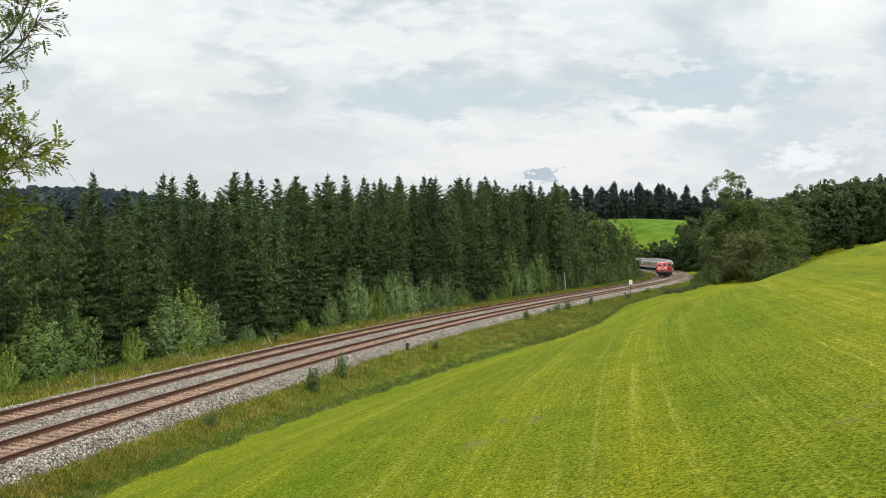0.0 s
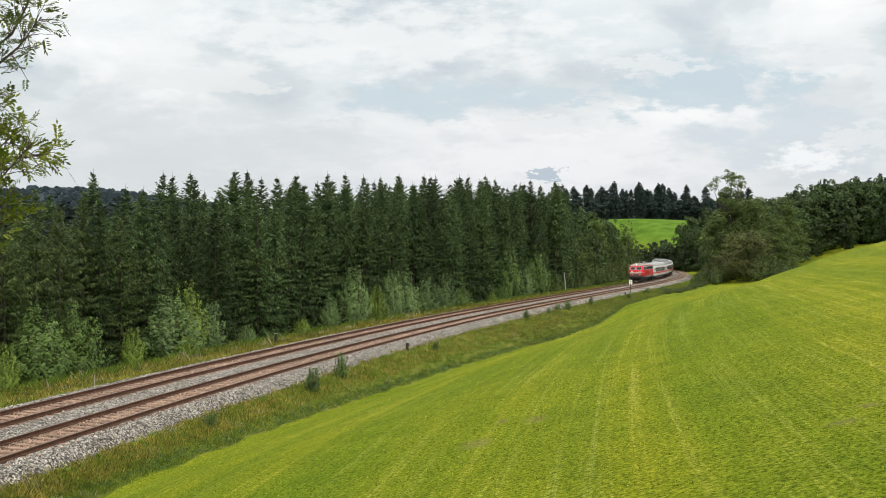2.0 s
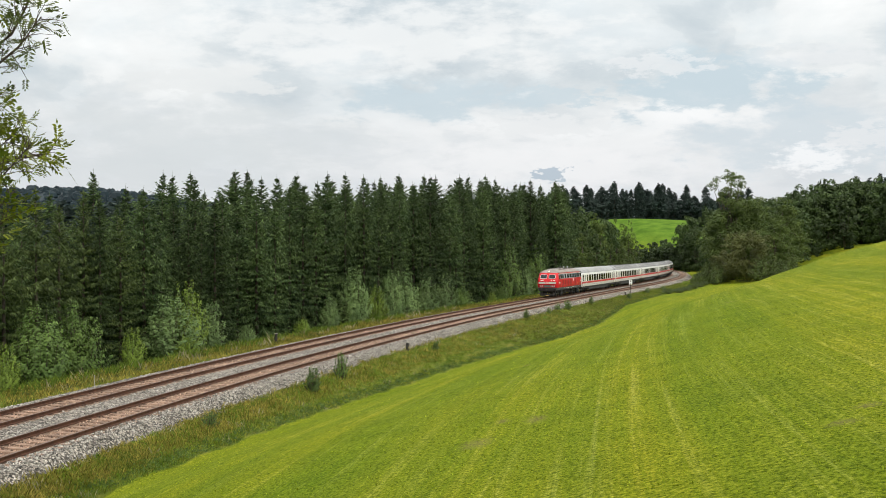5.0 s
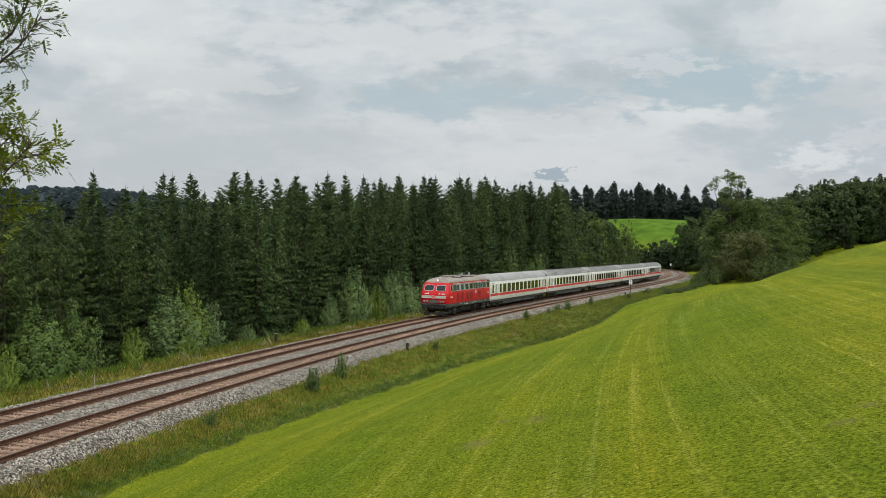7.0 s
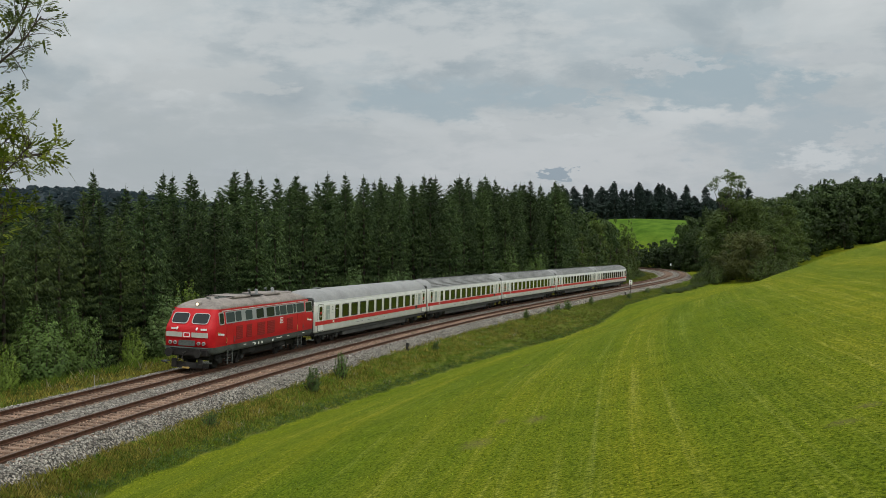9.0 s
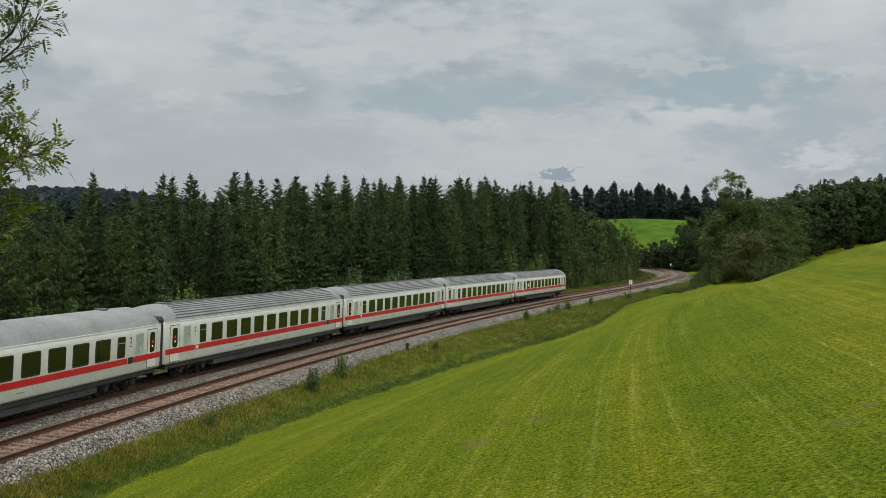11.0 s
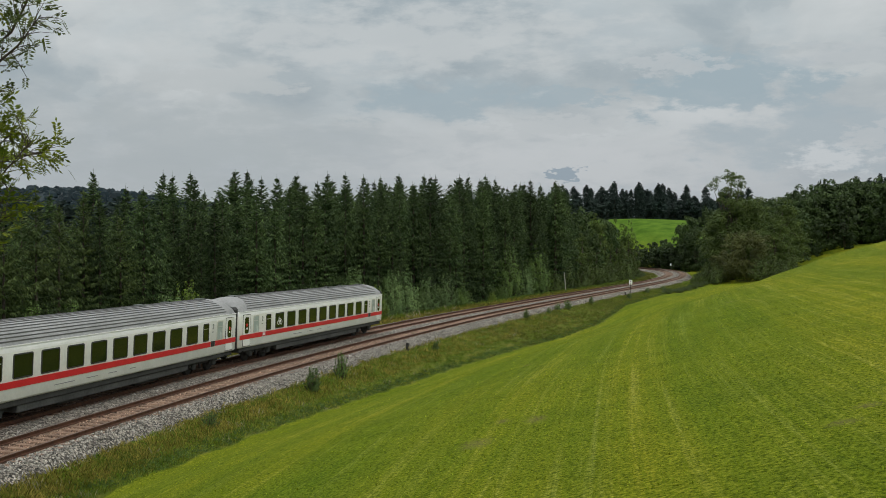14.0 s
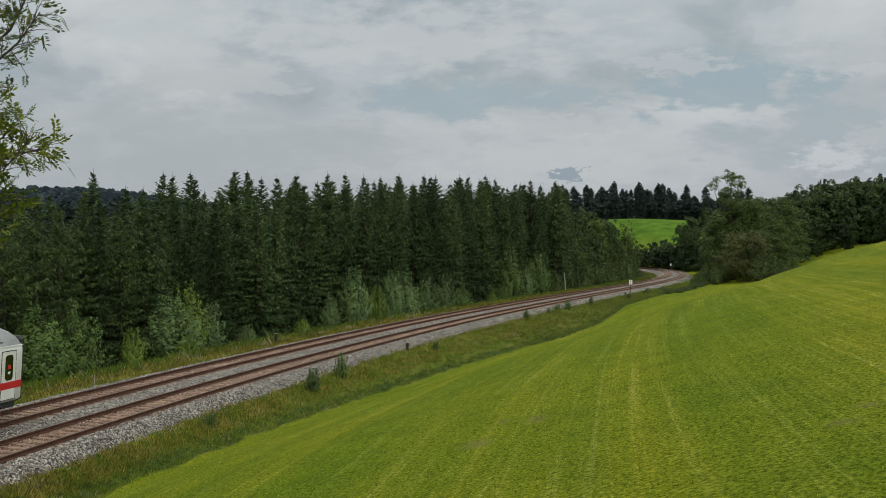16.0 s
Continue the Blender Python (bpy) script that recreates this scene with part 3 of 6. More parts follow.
def spruce_meshes(seed, H, R, whorls, droop=0.5, open_foot=0.05, twig=1.0):
    """Trunk and crown of a spruce: a full cone of whorled boughs, rising at the top and drooping below, hung with twigs all round."""
    rng = np.random.default_rng(seed)
    V, F = [], []

    def tri(a, b, c):
        o = len(V)
        V.extend((a, b, c))
        F.append((o, o + 1, o + 2))

    lop = rng.uniform(0, 6.28)
    for i in range(whorls):
        f = open_foot + (0.985 - open_foot) * (1 - (1 - (i + rng.uniform(-0.3, 0.3)) / whorls) ** 1.25)
        f = min(max(f, 0.02), 0.98)
        z0 = H * f
        d = (1 - f) * H
        r = R * (1 - math.exp(-d / (0.25 * H))) * min(1, 0.42 + 0.19 * d) * rng.uniform(0.88, 1.1) + 0.05
        n = 5 if f > 0.93 else int(rng.integers(7, 10))
        a0 = rng.uniform(0, 6.28)
        rise = np.interp(f, (0.0, 0.35, 0.7, 0.9, 1.0), (-0.55 * droop, -0.30 * droop, 0.08, 0.42, 0.75))
        for k in range(n):
            az = a0 + 6.283 * k / n + rng.uniform(-0.35, 0.35)
            L = r * rng.uniform(0.6, 1.15) * (1 + 0.13 * math.sin(az + lop + 5 * f))
            ca, sa = math.cos(az), math.sin(az)
            fw, side = np.array((ca, sa, 0.0)), np.array((-sa, ca, 0.0))
            zb = z0 + rng.uniform(-0.5, 0.5) * H / whorls
            spine = [np.array((ca * L * q, sa * L * q, zb + L * (rise * q + 0.18 * q * q))) for q in (0.0, 0.5, 1.0)]
            tri(spine[0] + side * 0.05, spine[0] - side * 0.05, spine[2])
            m = max(5, int(L * 5.8 / twig))
            for j in range(m):
                q = 0.10 + 0.90 * (j + rng.uniform(0, 1)) / m
                c = spine[0] + (spine[1] - spine[0]) * q * 2 if q < 0.5 else spine[1] + (spine[2] - spine[1]) * (q * 2 - 1)
                for sg in (1, -1):
                    tl = rng.uniform(0.30, 0.62) * (1.15 - 0.45 * q) * (0.5 + 0.5 * min(1, L / 1.3)) * twig
                    hang = rng.uniform(0.15, 1.0) if f < 0.8 else rng.uniform(-0.35, 0.3)
                    way = fw * rng.uniform(0.15, 0.8) + side * sg * rng.uniform(0.25, 0.75) - np.array((0, 0, hang))
                    way /= np.linalg.norm(way)
                    wide = np.cross(way, rng.normal(size=3))
                    wide *= tl * 0.175 / (np.linalg.norm(wide) + 1e-6)
                    tri(c - wide, c + wide, c + way * tl)
    # leader
    for k in range(6):
        az = rng.uniform(0, 6.28)
        tri(np.array((0.035 * math.cos(k), 0.035 * math.sin(k), H * 0.94)), np.array((-0.035 * math.cos(k), -0.035 * math.sin(k), H * 0.94)), np.array((0.03 * math.cos(az), 0.05 * math.sin(az), H * rng.uniform(0.99, 1.025))))
    crown = np.array(V), F
    TV, TF = tube([(0, 0, -0.6), (0, 0, H * 0.3), (0, 0, H * 0.7), (0, 0, H * 0.99)], [0.012 * H, 0.010 * H, 0.005 * H, 0.012], 7)
    return (TV, TF), crown


def shrub_meshes(seed, H, R, shoots, leaves, size):
    """A shrub of many rising shoots, each a leafy plume that tapers to its tip."""
    rng = np.random.default_rng(seed)
    V, F, stems = [], [], []
    lobes = rng.uniform(0, 6.28, 3)
    for i in range(shoots):
        az = 2.399963 * i + rng.uniform(-0.3, 0.3)
        rad = math.sqrt((i + 0.5) / shoots)
        reach = R * rad * (0.80 + 0.14 * math.sin(2 * az + lobes[0]) + 0.10 * math.sin(3 * az + lobes[1]))
        top = H * (1 - 0.72 * rad ** 2.2) * rng.uniform(0.78, 1.06)
        root = np.array((math.cos(az) * R * 0.12, math.sin(az) * R * 0.12, 0.0))
        elbow = np.array((math.cos(az) * reach * 0.75, math.sin(az) * reach * 0.75, top * 0.42))
        tip = np.array((math.cos(az) * reach, math.sin(az) * reach, top))
        stems.append(tube([tuple(root - (0, 0, 0.3)), tuple(elbow), tuple(tip)], [0.03, 0.018, 0.004], 4))
        n = int(leaves * rng.uniform(0.75, 1.25))
        t = rng.uniform(0.08, 1.0, n) ** 0.8
        p = (1 - t)[:, None] ** 2 * root + (2 * t * (1 - t))[:, None] * elbow + (t ** 2)[:, None] * tip
        plume = R * (0.30 - 0.25 * t) * rng.uniform(0.5, 1.1, n)
        a = rng.uniform(0, 6.283, n)
        out = np.stack([np.cos(a), np.sin(a), rng.uniform(-0.25, 0.35, n)], 1)
        p = p + out * plume[:, None]
        p[:, 2] = np.maximum(p[:, 2], 0.05)
        flat = out * 0.4 + np.array((math.cos(az) * 0.7 * rad, math.sin(az) * 0.7 * rad, 0.65)) + rng.normal(scale=0.22, size=(n, 3))
        way = np.cross(flat, rng.normal(size=(n, 3)))
        way /= np.linalg.norm(way, axis=1)[:, None] + 1e-9
        w = np.cross(way, flat)
        w /= np.linalg.norm(w, axis=1)[:, None] + 1e-9
        ln = (size * rng.uniform(0.7, 1.3, n))[:, None]
        o = len(V)
        V.extend(np.stack([p - way * ln * 0.5, p + w * ln * 0.33, p + way * ln * 0.5, p - w * ln * 0.33], 1).reshape(-1, 3))
        F.extend((o + 4 * k, o + 4 * k + 1, o + 4 * k + 2, o + 4 * k + 3) for k in range(n))
    return join_lists(stems), (V, F)


def broadleaf_meshes(seed, H, R, clumps, leaves, size, foot=0.15, bushy=False, spread_z=0.36):
    """Trunk with limbs and a crown of leaf clumps with gaps between them."""
    rng = np.random.default_rng(seed)
    cz = H * (foot + (1 - foot) * 0.5)
    rz = H * (1 - foot) * 0.5
    centres = []
    for i in range(clumps):
        d = rng.normal(size=3)
        d /= np.linalg.norm(d)
        rad = rng.uniform(0.35, 1.0) ** 0.5
        wob = 1 + 0.28 * math.sin(3 * math.atan2(d[1], d[0]) + seed) + 0.18 * math.sin(5 * d[2] + seed * 2)
        width = R * (1.05 - 0.35 * max(0, d[2])) if not bushy else R
        centres.append(np.array((d[0] * width * rad * wob * 0.85, d[1] * width * rad * wob * 0.85, cz + d[2] * rz * rad * (0.9 + 0.1 * wob))))
    V, F = [], []
    for c in centres:
        cr = R * rng.uniform(0.15, 0.33)
        n = int(leaves * rng.uniform(0.7, 1.3))
        d = rng.normal(size=(n, 3))
        d[:, 2] = np.where(rng.uniform(0, 1, n) < 0.7, np.abs(d[:, 2]), d[:, 2])
        d /= np.linalg.norm(d, axis=1)[:, None]
        p = c + d * (cr * rng.uniform(0.35, 1.0, n) ** 0.4)[:, None] * np.array((1, 1, 0.8))
        p[:, 2] = np.maximum(p[:, 2], H * 0.02)
        nrm = d + rng.normal(scale=0.32, size=(n, 3)) + np.array((0, 0, 0.3))
        nrm /= np.linalg.norm(nrm, axis=1)[:, None]
        t = np.cross(nrm, rng.normal(size=(n, 3)))
        t /= np.linalg.norm(t, axis=1)[:, None] + 1e-9
        b = np.cross(nrm, t)
        sz = size * rng.uniform(0.6, 1.3, n)[:, None]
        o = len(V)
        quad = np.stack([p - t * sz, p + b * sz * 0.5, p + t * sz, p - b * sz * 0.5], 1).reshape(-1, 3)
        V.extend(quad)
        F.extend((o + 4 * i, o + 4 * i + 1, o + 4 * i + 2, o + 4 * i + 3) for i in range(n))
    stems = []
    if bushy:
        for k in range(5):
            a = 6.28 * k / 5 + rng.uniform(0, 1)
            q = (math.cos(a) * R * 0.35, math.sin(a) * R * 0.35)
            stems.append(tube([(0, 0, -0.3), (q[0] * 0.5, q[1] * 0.5, H * 0.3), (q[0], q[1], H * 0.7)], [0.05, 0.035, 0.012], 5))
    else:
        stems.append(tube([(0, 0, -0.6), (0.02 * H, 0, H * 0.25), (0, 0.02 * H, H * 0.55), (0.01 * H, 0, H * 0.85)],
                          [0.022 * H, 0.017 * H, 0.010 * H, 0.002 * H], 8))
        for c in centres[:: max(1, clumps // 14)]:
            z0 = H * rng.uniform(0.22, 0.55)
            stems.append(tube([(0.01 * H, 0, z0), (c[0] * 0.5, c[1] * 0.5, (z0 + c[2]) / 2 + 0.05 * H), tuple(c)], [0.008 * H, 0.005 * H, 0.0015 * H], 5))
    return join_lists(stems), (V, F)


def tree_kind(name, label, category, made, leaf, group):
    (tv, tf), (cv, cf) = made
    ob = thing(name, label, category, group)
    part("trunk", mesh_of("trunk", tv, tf, M["bark"], smooth_it=True), ob)
    part("crown", mesh_of("crown", cv, cf, leaf), ob)
    return ob


PLACED = {}


def plant(proto, x, y, scale, turn, sz=None, sink=0.0):
    """Stand a tree of a kind at a place in plan; the first use is the prototype itself."""
    z = float(ground_z([x], [y])[0]) - sink
    m = pose(x, y, z, 0, 0, turn)
    if proto not in PLACED:
        PLACED[proto] = 1
        ob = proto
        ob.matrix_basis = m
    else:
        ob = copy_thing(proto, m)
    ob.scale = (scale, scale, sz or scale)
    return ob


SPRUCE_LABEL = "dark green spruce with drooping boughs at the wood's edge"
SPRUCES = [tree_kind("spruce_tree", SPRUCE_LABEL, "spruce", spruce_meshes(10 + i, 18.0, R, w, dr, fo), M["spruce"], "spruces of the wood")
           for i, (R, w, dr, fo) in enumerate(((2.7, 40, 0.6, 0.02), (2.4, 42, 0.9, 0.02), (3.0, 38, 0.6, 0.03), (2.3, 42, 0.8, 0.02), (2.6, 39, 1.0, 0.02)))]
YOUNG = [tree_kind("young_spruce", "young mid-green spruce in the plantation", "spruce", spruce_meshes(30 + i, 10.0, R, w, 0.5, 0.02, 0.60), M["larch"], "young spruces")
         for i, (R, w) in enumerate(((2.0, 29), (1.85, 30), (2.3, 28)))]
rng = np.random.default_rng(5)


def along(s, a):
    x, y, _ = on_line(s, a)
    return float(x), float(y)


# the tall wood along the far side of the line, ranks parallel to it
HEIGHT_S = (-35, -15, 10, 40, 70, 100, 120, 150)
HEIGHT_H = (11.2, 13.2, 15.6, 17.7, 19.2, 20.8, 21.8, 20.8)
for row, (a, gap) in enumerate(((13.0, 3.3), (16.0, 3.4), (19.5, 3.6), (24.0, 4.6), (30, 6.5))):
    s = -24 - row * 2.5
    while s < (122, 136, 148, 152, 156)[row]:
        h = np.interp(s, HEIGHT_S, HEIGHT_H) * rng.uniform(0.80, 1.07) * (1 + 0.03 * row)
        x, y = along(s + rng.uniform(-0.9, 0.9), a + rng.uniform(-1.1, 1.1))
        k = h / 18.0
        plant(SPRUCES[int(rng.integers(0, 5))], x, y, k * rng.uniform(0.92, 1.15), float(rng.uniform(0, 360)), k)
        s += gap * rng.uniform(0.75, 1.3)
# the younger plantation where the wood falls away
for row, (a, gap) in enumerate(((13.5, 2.8), (16.5, 2.8), (20.0, 3.0), (25, 3.3), (31, 3.8), (38, 5.0))):
    s = -72.0
    while s < -22 - row * 2:
        h = np.interp(s, (-75, -55, -38, -22), (8.0, 9.4, 11.2, 12.6)) * rng.uniform(0.76, 1.10)
        x, y = along(s + rng.uniform(-0.8, 0.8), a + rng.uniform(-1.0, 1.0))
        k = h / 10.0
        plant(YOUNG[int(rng.integers(0, 3))], x, y, min(k, 1.15), float(rng.uniform(0, 360)), k)
        s += gap * rng.uniform(0.75, 1.3)

# broadleaved trees and shrubs
OAKS = [tree_kind("broadleaf_tree", "tall broadleaved tree with a full dark green crown", "tree", broadleaf_meshes(50 + i, 18.0, R, n, 95, 0.27, 0.0), M["leaf_mid"], "broadleaved trees of the wood")
        for i, (R, n) in enumerate(((6.0, 74), (5.2, 70), (6.6, 78)))]
WOOD = [tree_kind("broadleaf_tree", "dense dark broadleaved tree clothed to the ground", "tree", broadleaf_meshes(56 + i, 18.0, R, n, 46, 0.48, -0.05, True), M["leaf_deep"], "broadleaved trees of the wood")
        for i, (R, n) in enumerate(((6.2, 80), (5.6, 76)))]
MAPLE = tree_kind("broadleaf_tree", "large mid-green broadleaved tree beside the bend", "tree", broadleaf_meshes(61, 22.0, 8.2, 150, 150, 0.27, -0.05), M["leaf_mid"], "trees at the bend")
TUFT = tree_kind("broadleaf_tree", "tall slender tree with an open tufted top", "tree", broadleaf_meshes(63, 26.0, 5.0, 30, 60, 0.26, 0.74), M["leaf_mid"], "trees at the bend")
OLIVE = tree_kind("bush", "broad olive-brown bush at the meadow's edge", "bush", broadleaf_meshes(62, 12.0, 6.4, 90, 125, 0.24, -0.05, True), M["leaf_olive"], "trees at the bend")
SHRUBS = [tree_kind("shrub", "leafy mid-green shrub at the edge of the wood", "shrub", shrub_meshes(70 + i, 5.5, R, n, 115, 0.205), M[k], "shrubs along the line")
          for i, (R, n, k) in enumerate(((3.0, 52, "leaf"), (2.5, 46, "leaf_grey"), (2.8, 50, "leaf_grey"), (2.7, 46, "leaf_bright")))]
FAR_SHRUB = tree_kind("shrub", "dense green shrub at the meadow's far edge", "shrub", shrub_meshes(79, 5.5, 2.8, 34, 60, 0.28), M["leaf_mid"], "shrubs along the line")
SAPLING = tree_kind("sapling", "small dark green sapling on the grass bank", "sapling", shrub_meshes(80, 1.6, 0.62, 20, 70, 0.09), M["leaf"], "saplings on the bank")


def set_along(kind, s, a, scale, tall=None, turn=0.0):
    x, y = along(s, a)
    return plant(kind, x, y, scale, turn, tall)


# shrubs before the wood: arc length, offset, width, height
for kind, s, a, w, h in ((0, -33.5, 10.4, 0.92, 0.92), (0, -29.0, 11.0, 0.75, 0.95), (3, -39.5, 8.2, 0.35, 0.52), (3, -25.5, 9.2, 0.45, 0.52), (3, -15.5, 10.8, 0.8, 1.12),
                         (2, -19.0, 10.2, 0.98, 0.95), (1, -13.0, 10.5, 0.85, 0.85), (3, -19.5, 8.6, 0.4, 0.30), (1, -8.0, 9.6, 0.45, 0.33), (3, 2.0, 9.2, 0.4, 0.3),
                         (2, 7.5, 8.8, 0.50, 0.62), (2, 16.5, 10.2, 0.92, 1.16), (3, 22.5, 10.2, 0.72, 0.80), (1, 27.5, 10.4, 0.95, 1.18), (2, 32.5, 10.8, 1.0, 1.08),
                         (1, 38.5, 10.4, 0.85, 0.95), (2, 46.0, 10.6, 0.85, 0.95), (0, 53.0, 10.4, 0.6, 0.6), (3, 64.0, 9.6, 0.4, 0.35), (0, 70.0, 10.0, 0.6, 0.5),
                         (0, 76.0, 11.2, 1.35, 1.75), (1, 86.0, 11.0, 1.0, 1.2), (0, 95.0, 11.4, 1.35, 1.8), (2, 104.0, 10.5, 0.9, 0.9), (0, 113.0, 11.0, 1.2, 1.3),
                         (1, 122.0, 9.8, 0.9, 0.8), (2, 131.0, 10.4, 1.1, 1.1), (0, 140.0, 10.2, 1.2, 1.2), (3, 149.0, 9.8, 0.9, 0.8), (2, 158.0, 10.2, 1.2, 1.2),
                         (1, 168.0, 9.6, 0.9, 0.9), (0, 178.0, 9.8, 1.2, 1.3), (2, 188.0, 9.6, 0.9, 0.9), (0, 199.0, 9.8, 1.2, 1.3), (1, 210.0, 10.0, 1.1, 1.2), (3, 222.0, 10.4, 1.0, 1.0)):
    set_along(SHRUBS[kind] if s < 100 else FAR_SHRUB, s, a, w, h, float(rng.uniform(0, 360)))
# broadleaved end of the wood, on the inside of the bend
for s, a, k, h in ((126, 14, 0.55, 0.72), (134, 13.2, 0.5, 0.66), (143, 14, 0.55, 0.78), (153, 13.5, 0.55, 0.74), (158, 18, 0.72, 1.08), (165, 14.5, 0.6, 0.98), (171, 18.5, 0.7, 1.10), (175, 12.6, 0.42, 0.62),
                   (180, 14.5, 0.6, 0.98), (188, 18, 0.7, 1.04), (192, 13.0, 0.52, 0.92), (206, 10.9, 0.50, 0.93), (216, 12.5, 0.45, 0.72), (228, 11.5, 0.4, 0.55), (142, 24, 0.8, 1.2), (155, 24, 0.8, 1.15), (170, 25, 0.8, 1.12)):
    set_along((OAKS + WOOD)[int(rng.integers(0, 5))], s, a, k, h, float(rng.uniform(0, 360)))
# the group outside the bend
set_along(MAPLE, 190, -16.9, 1.08, 1.06, 40)
set_along(TUFT, 192, -16.4, 1.0, 1.09, 10)
for s, a, k, h in ((205, -15, 0.62, 0.80), (180, -27, 0.62, 0.62), (200, -30, 0.8, 0.85), (212, -24, 0.8, 0.95)):
    set_along(MAPLE, s, a, k, h, float(rng.uniform(0, 360)))
set_along(OLIVE, 168, -20.5, 0.95, 1.02, 15)
set_along(OLIVE, 176, -15.5, 0.62, 0.66, 100)
for s, a, w, h in ((172, -11.5, 1.0, 0.9), (162, -13.5, 0.8, 0.7), (184, -11.5, 1.0, 1.2), (158, -24, 1.2, 1.15), (155, -28, 1.1, 0.85), (153, -31.5, 0.8, 0.5), (162, -30, 1.0, 1.2), (168, -14, 1.0, 1.0), (166, -26, 1.1, 1.4), (195, -10.5, 1.0, 1.1)):
    set_along(FAR_SHRUB, s, a, w, h, float(rng.uniform(0, 360)))
for i in range(26):
    set_along(FAR_SHRUB, 168 + 5.0 * i, 7.4 + 0.8 * (i % 2), rng.uniform(0.35, 0.6), rng.uniform(0.12, 0.25), float(rng.uniform(0, 360)))
for i in range(14):
    set_along(FAR_SHRUB, 164 + 5.0 * i, -8.5 - 0.9 * (i % 2), rng.uniform(0.5, 0.75), rng.uniform(0.30, 0.55), float(rng.uniform(0, 360)))
for i in range(13):
    set_along(FAR_SHRUB, 112 + 5.2 * i, -9.2 - 1.2 * (i % 2) - 0.1 * i, rng.uniform(0.45, 0.75), rng.uniform(0.12, 0.24), float(rng.uniform(0, 360)))
for s, a, k, h in ((275, -17, 0.5, 0.7), (264, -15, 0.45, 0.62), (252, -14, 0.4, 0.55), (240, -13.5, 0.42, 0.6), (229, -13, 0.5, 0.88), (219, -12.5, 0.5, 0.92), (224, -19, 0.6, 1.0), (236, -20, 0.6, 0.85), (256, -24, 0.65, 0.9),
                   (206, -12.5, 0.48, 0.72), (196, -12.5, 0.45, 0.7), (302, -26, 0.8, 1.22), (302, -15, 0.62, 0.98), (310, -20, 0.7, 1.14), (296, -21, 0.75, 1.22), (288, -16, 0.6, 0.9), (318, -13.5, 0.5, 0.62)):
    set_along(WOOD[int(rng.integers(0, 2))], s, a, k, h, float(rng.uniform(0, 360)))
# saplings and tufts on the bank
for s, a, w, h in ((-35.2, -7.5, 1.15, 1.0), (-29.6, -7.1, 0.95, 1.1), (-47.0, -7.1, 0.9, 0.5), (44.5, -6.7, 1.3, 0.9), (58.0, -6.8, 0.8, 0.8), (25.0, -6.5, 0.8, 0.75), (-10.5, -7.6, 0.7, 0.5),
                   (81, -7.8, 1.2, 0.7), (100, -7.4, 1.3, 0.8), (118, -7.4, 1.2, 0.7), (40.0, -6.5, 1.0, 0.7), (35.0, -6.6, 0.7, 0.5)):
    set_along(SAPLING, s, a, w, h, float(rng.uniform(0, 360)))

def plain_proto(made, leaf):
    """Meshes of a tree that is only used joined."""
    (tv, tf), (cv, cf) = made
    return [mesh_of("trunk", tv, tf, M["bark"]), mesh_of("crown", cv, cf, leaf)]


def joined_wood(name, label, protos, places):
    """Trees too far off to count, as one mesh; places: x, y, width scale, height scale, turn."""
    V, F, I, mats = [], [], [], []
    protos = [p if isinstance(p, list) else [c.data for c in p.children] for p in protos]
    for proto in protos:
        for d in proto:
            if d.materials[0] not in mats:
                mats.append(d.materials[0])
    src = []
    for proto in protos:
        lists = []
        for d in proto:
            co = np.empty(len(d.vertices) * 3)
            d.vertices.foreach_get("co", co)
            lists.append((co.reshape(-1, 3), [tuple(p.vertices) for p in d.polygons], mats.index(d.materials[0])))
        src.append(lists)
    zs = ground_z([p[0] for p in places], [p[1] for p in places])
    n = 0
    for k, (x, y, w, h, t) in enumerate(places):
        ca, sa = math.cos(t), math.sin(t)
        for co, faces, mi in src[k % len(protos)]:
            q = np.stack([(co[:, 0] * ca - co[:, 1] * sa) * w + x, (co[:, 0] * sa + co[:, 1] * ca) * w + y, co[:, 2] * h + zs[k]], 1)
            V.append(q)
            F += [tuple(i + n for i in f) for f in faces]
            I += [mi] * len(faces)
            n += len(q)
    tagged(new(name, mesh_of(name, np.concatenate(V).tolist(), F, mats, I)), label, "wood", kind="stuff")


LOW_FAR = [plain_proto(broadleaf_meshes(98 + i, 18.0, 6.0, 52, 18, 1.0, -0.05, True), M["hazed_wood"]) for i in range(2)]
LOW = [plain_proto(broadleaf_meshes(96 + i, 18.0, 6.0, 52, 18, 1.0, -0.05, True), M["leaf_deep"]) for i in range(2)]

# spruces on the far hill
FAR = [tree_kind("spruce_tree", "dark distant spruce beside the hilltop wood", "spruce", spruce_meshes(90 + i, 18.0, 3.2, 24, 0.5, 0.0, 2.5), M["hazed_wood"], "spruces on the far hill") for i in range(2)]
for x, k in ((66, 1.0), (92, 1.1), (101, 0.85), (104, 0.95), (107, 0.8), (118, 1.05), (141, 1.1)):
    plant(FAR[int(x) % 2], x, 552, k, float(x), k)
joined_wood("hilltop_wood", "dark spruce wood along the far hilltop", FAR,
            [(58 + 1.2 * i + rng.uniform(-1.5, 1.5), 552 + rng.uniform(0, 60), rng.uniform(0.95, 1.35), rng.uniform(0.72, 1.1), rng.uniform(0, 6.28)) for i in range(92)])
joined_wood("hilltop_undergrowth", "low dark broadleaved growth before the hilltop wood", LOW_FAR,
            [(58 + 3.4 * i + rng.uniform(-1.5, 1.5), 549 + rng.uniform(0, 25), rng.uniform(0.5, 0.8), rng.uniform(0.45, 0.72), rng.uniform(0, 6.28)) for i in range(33)])
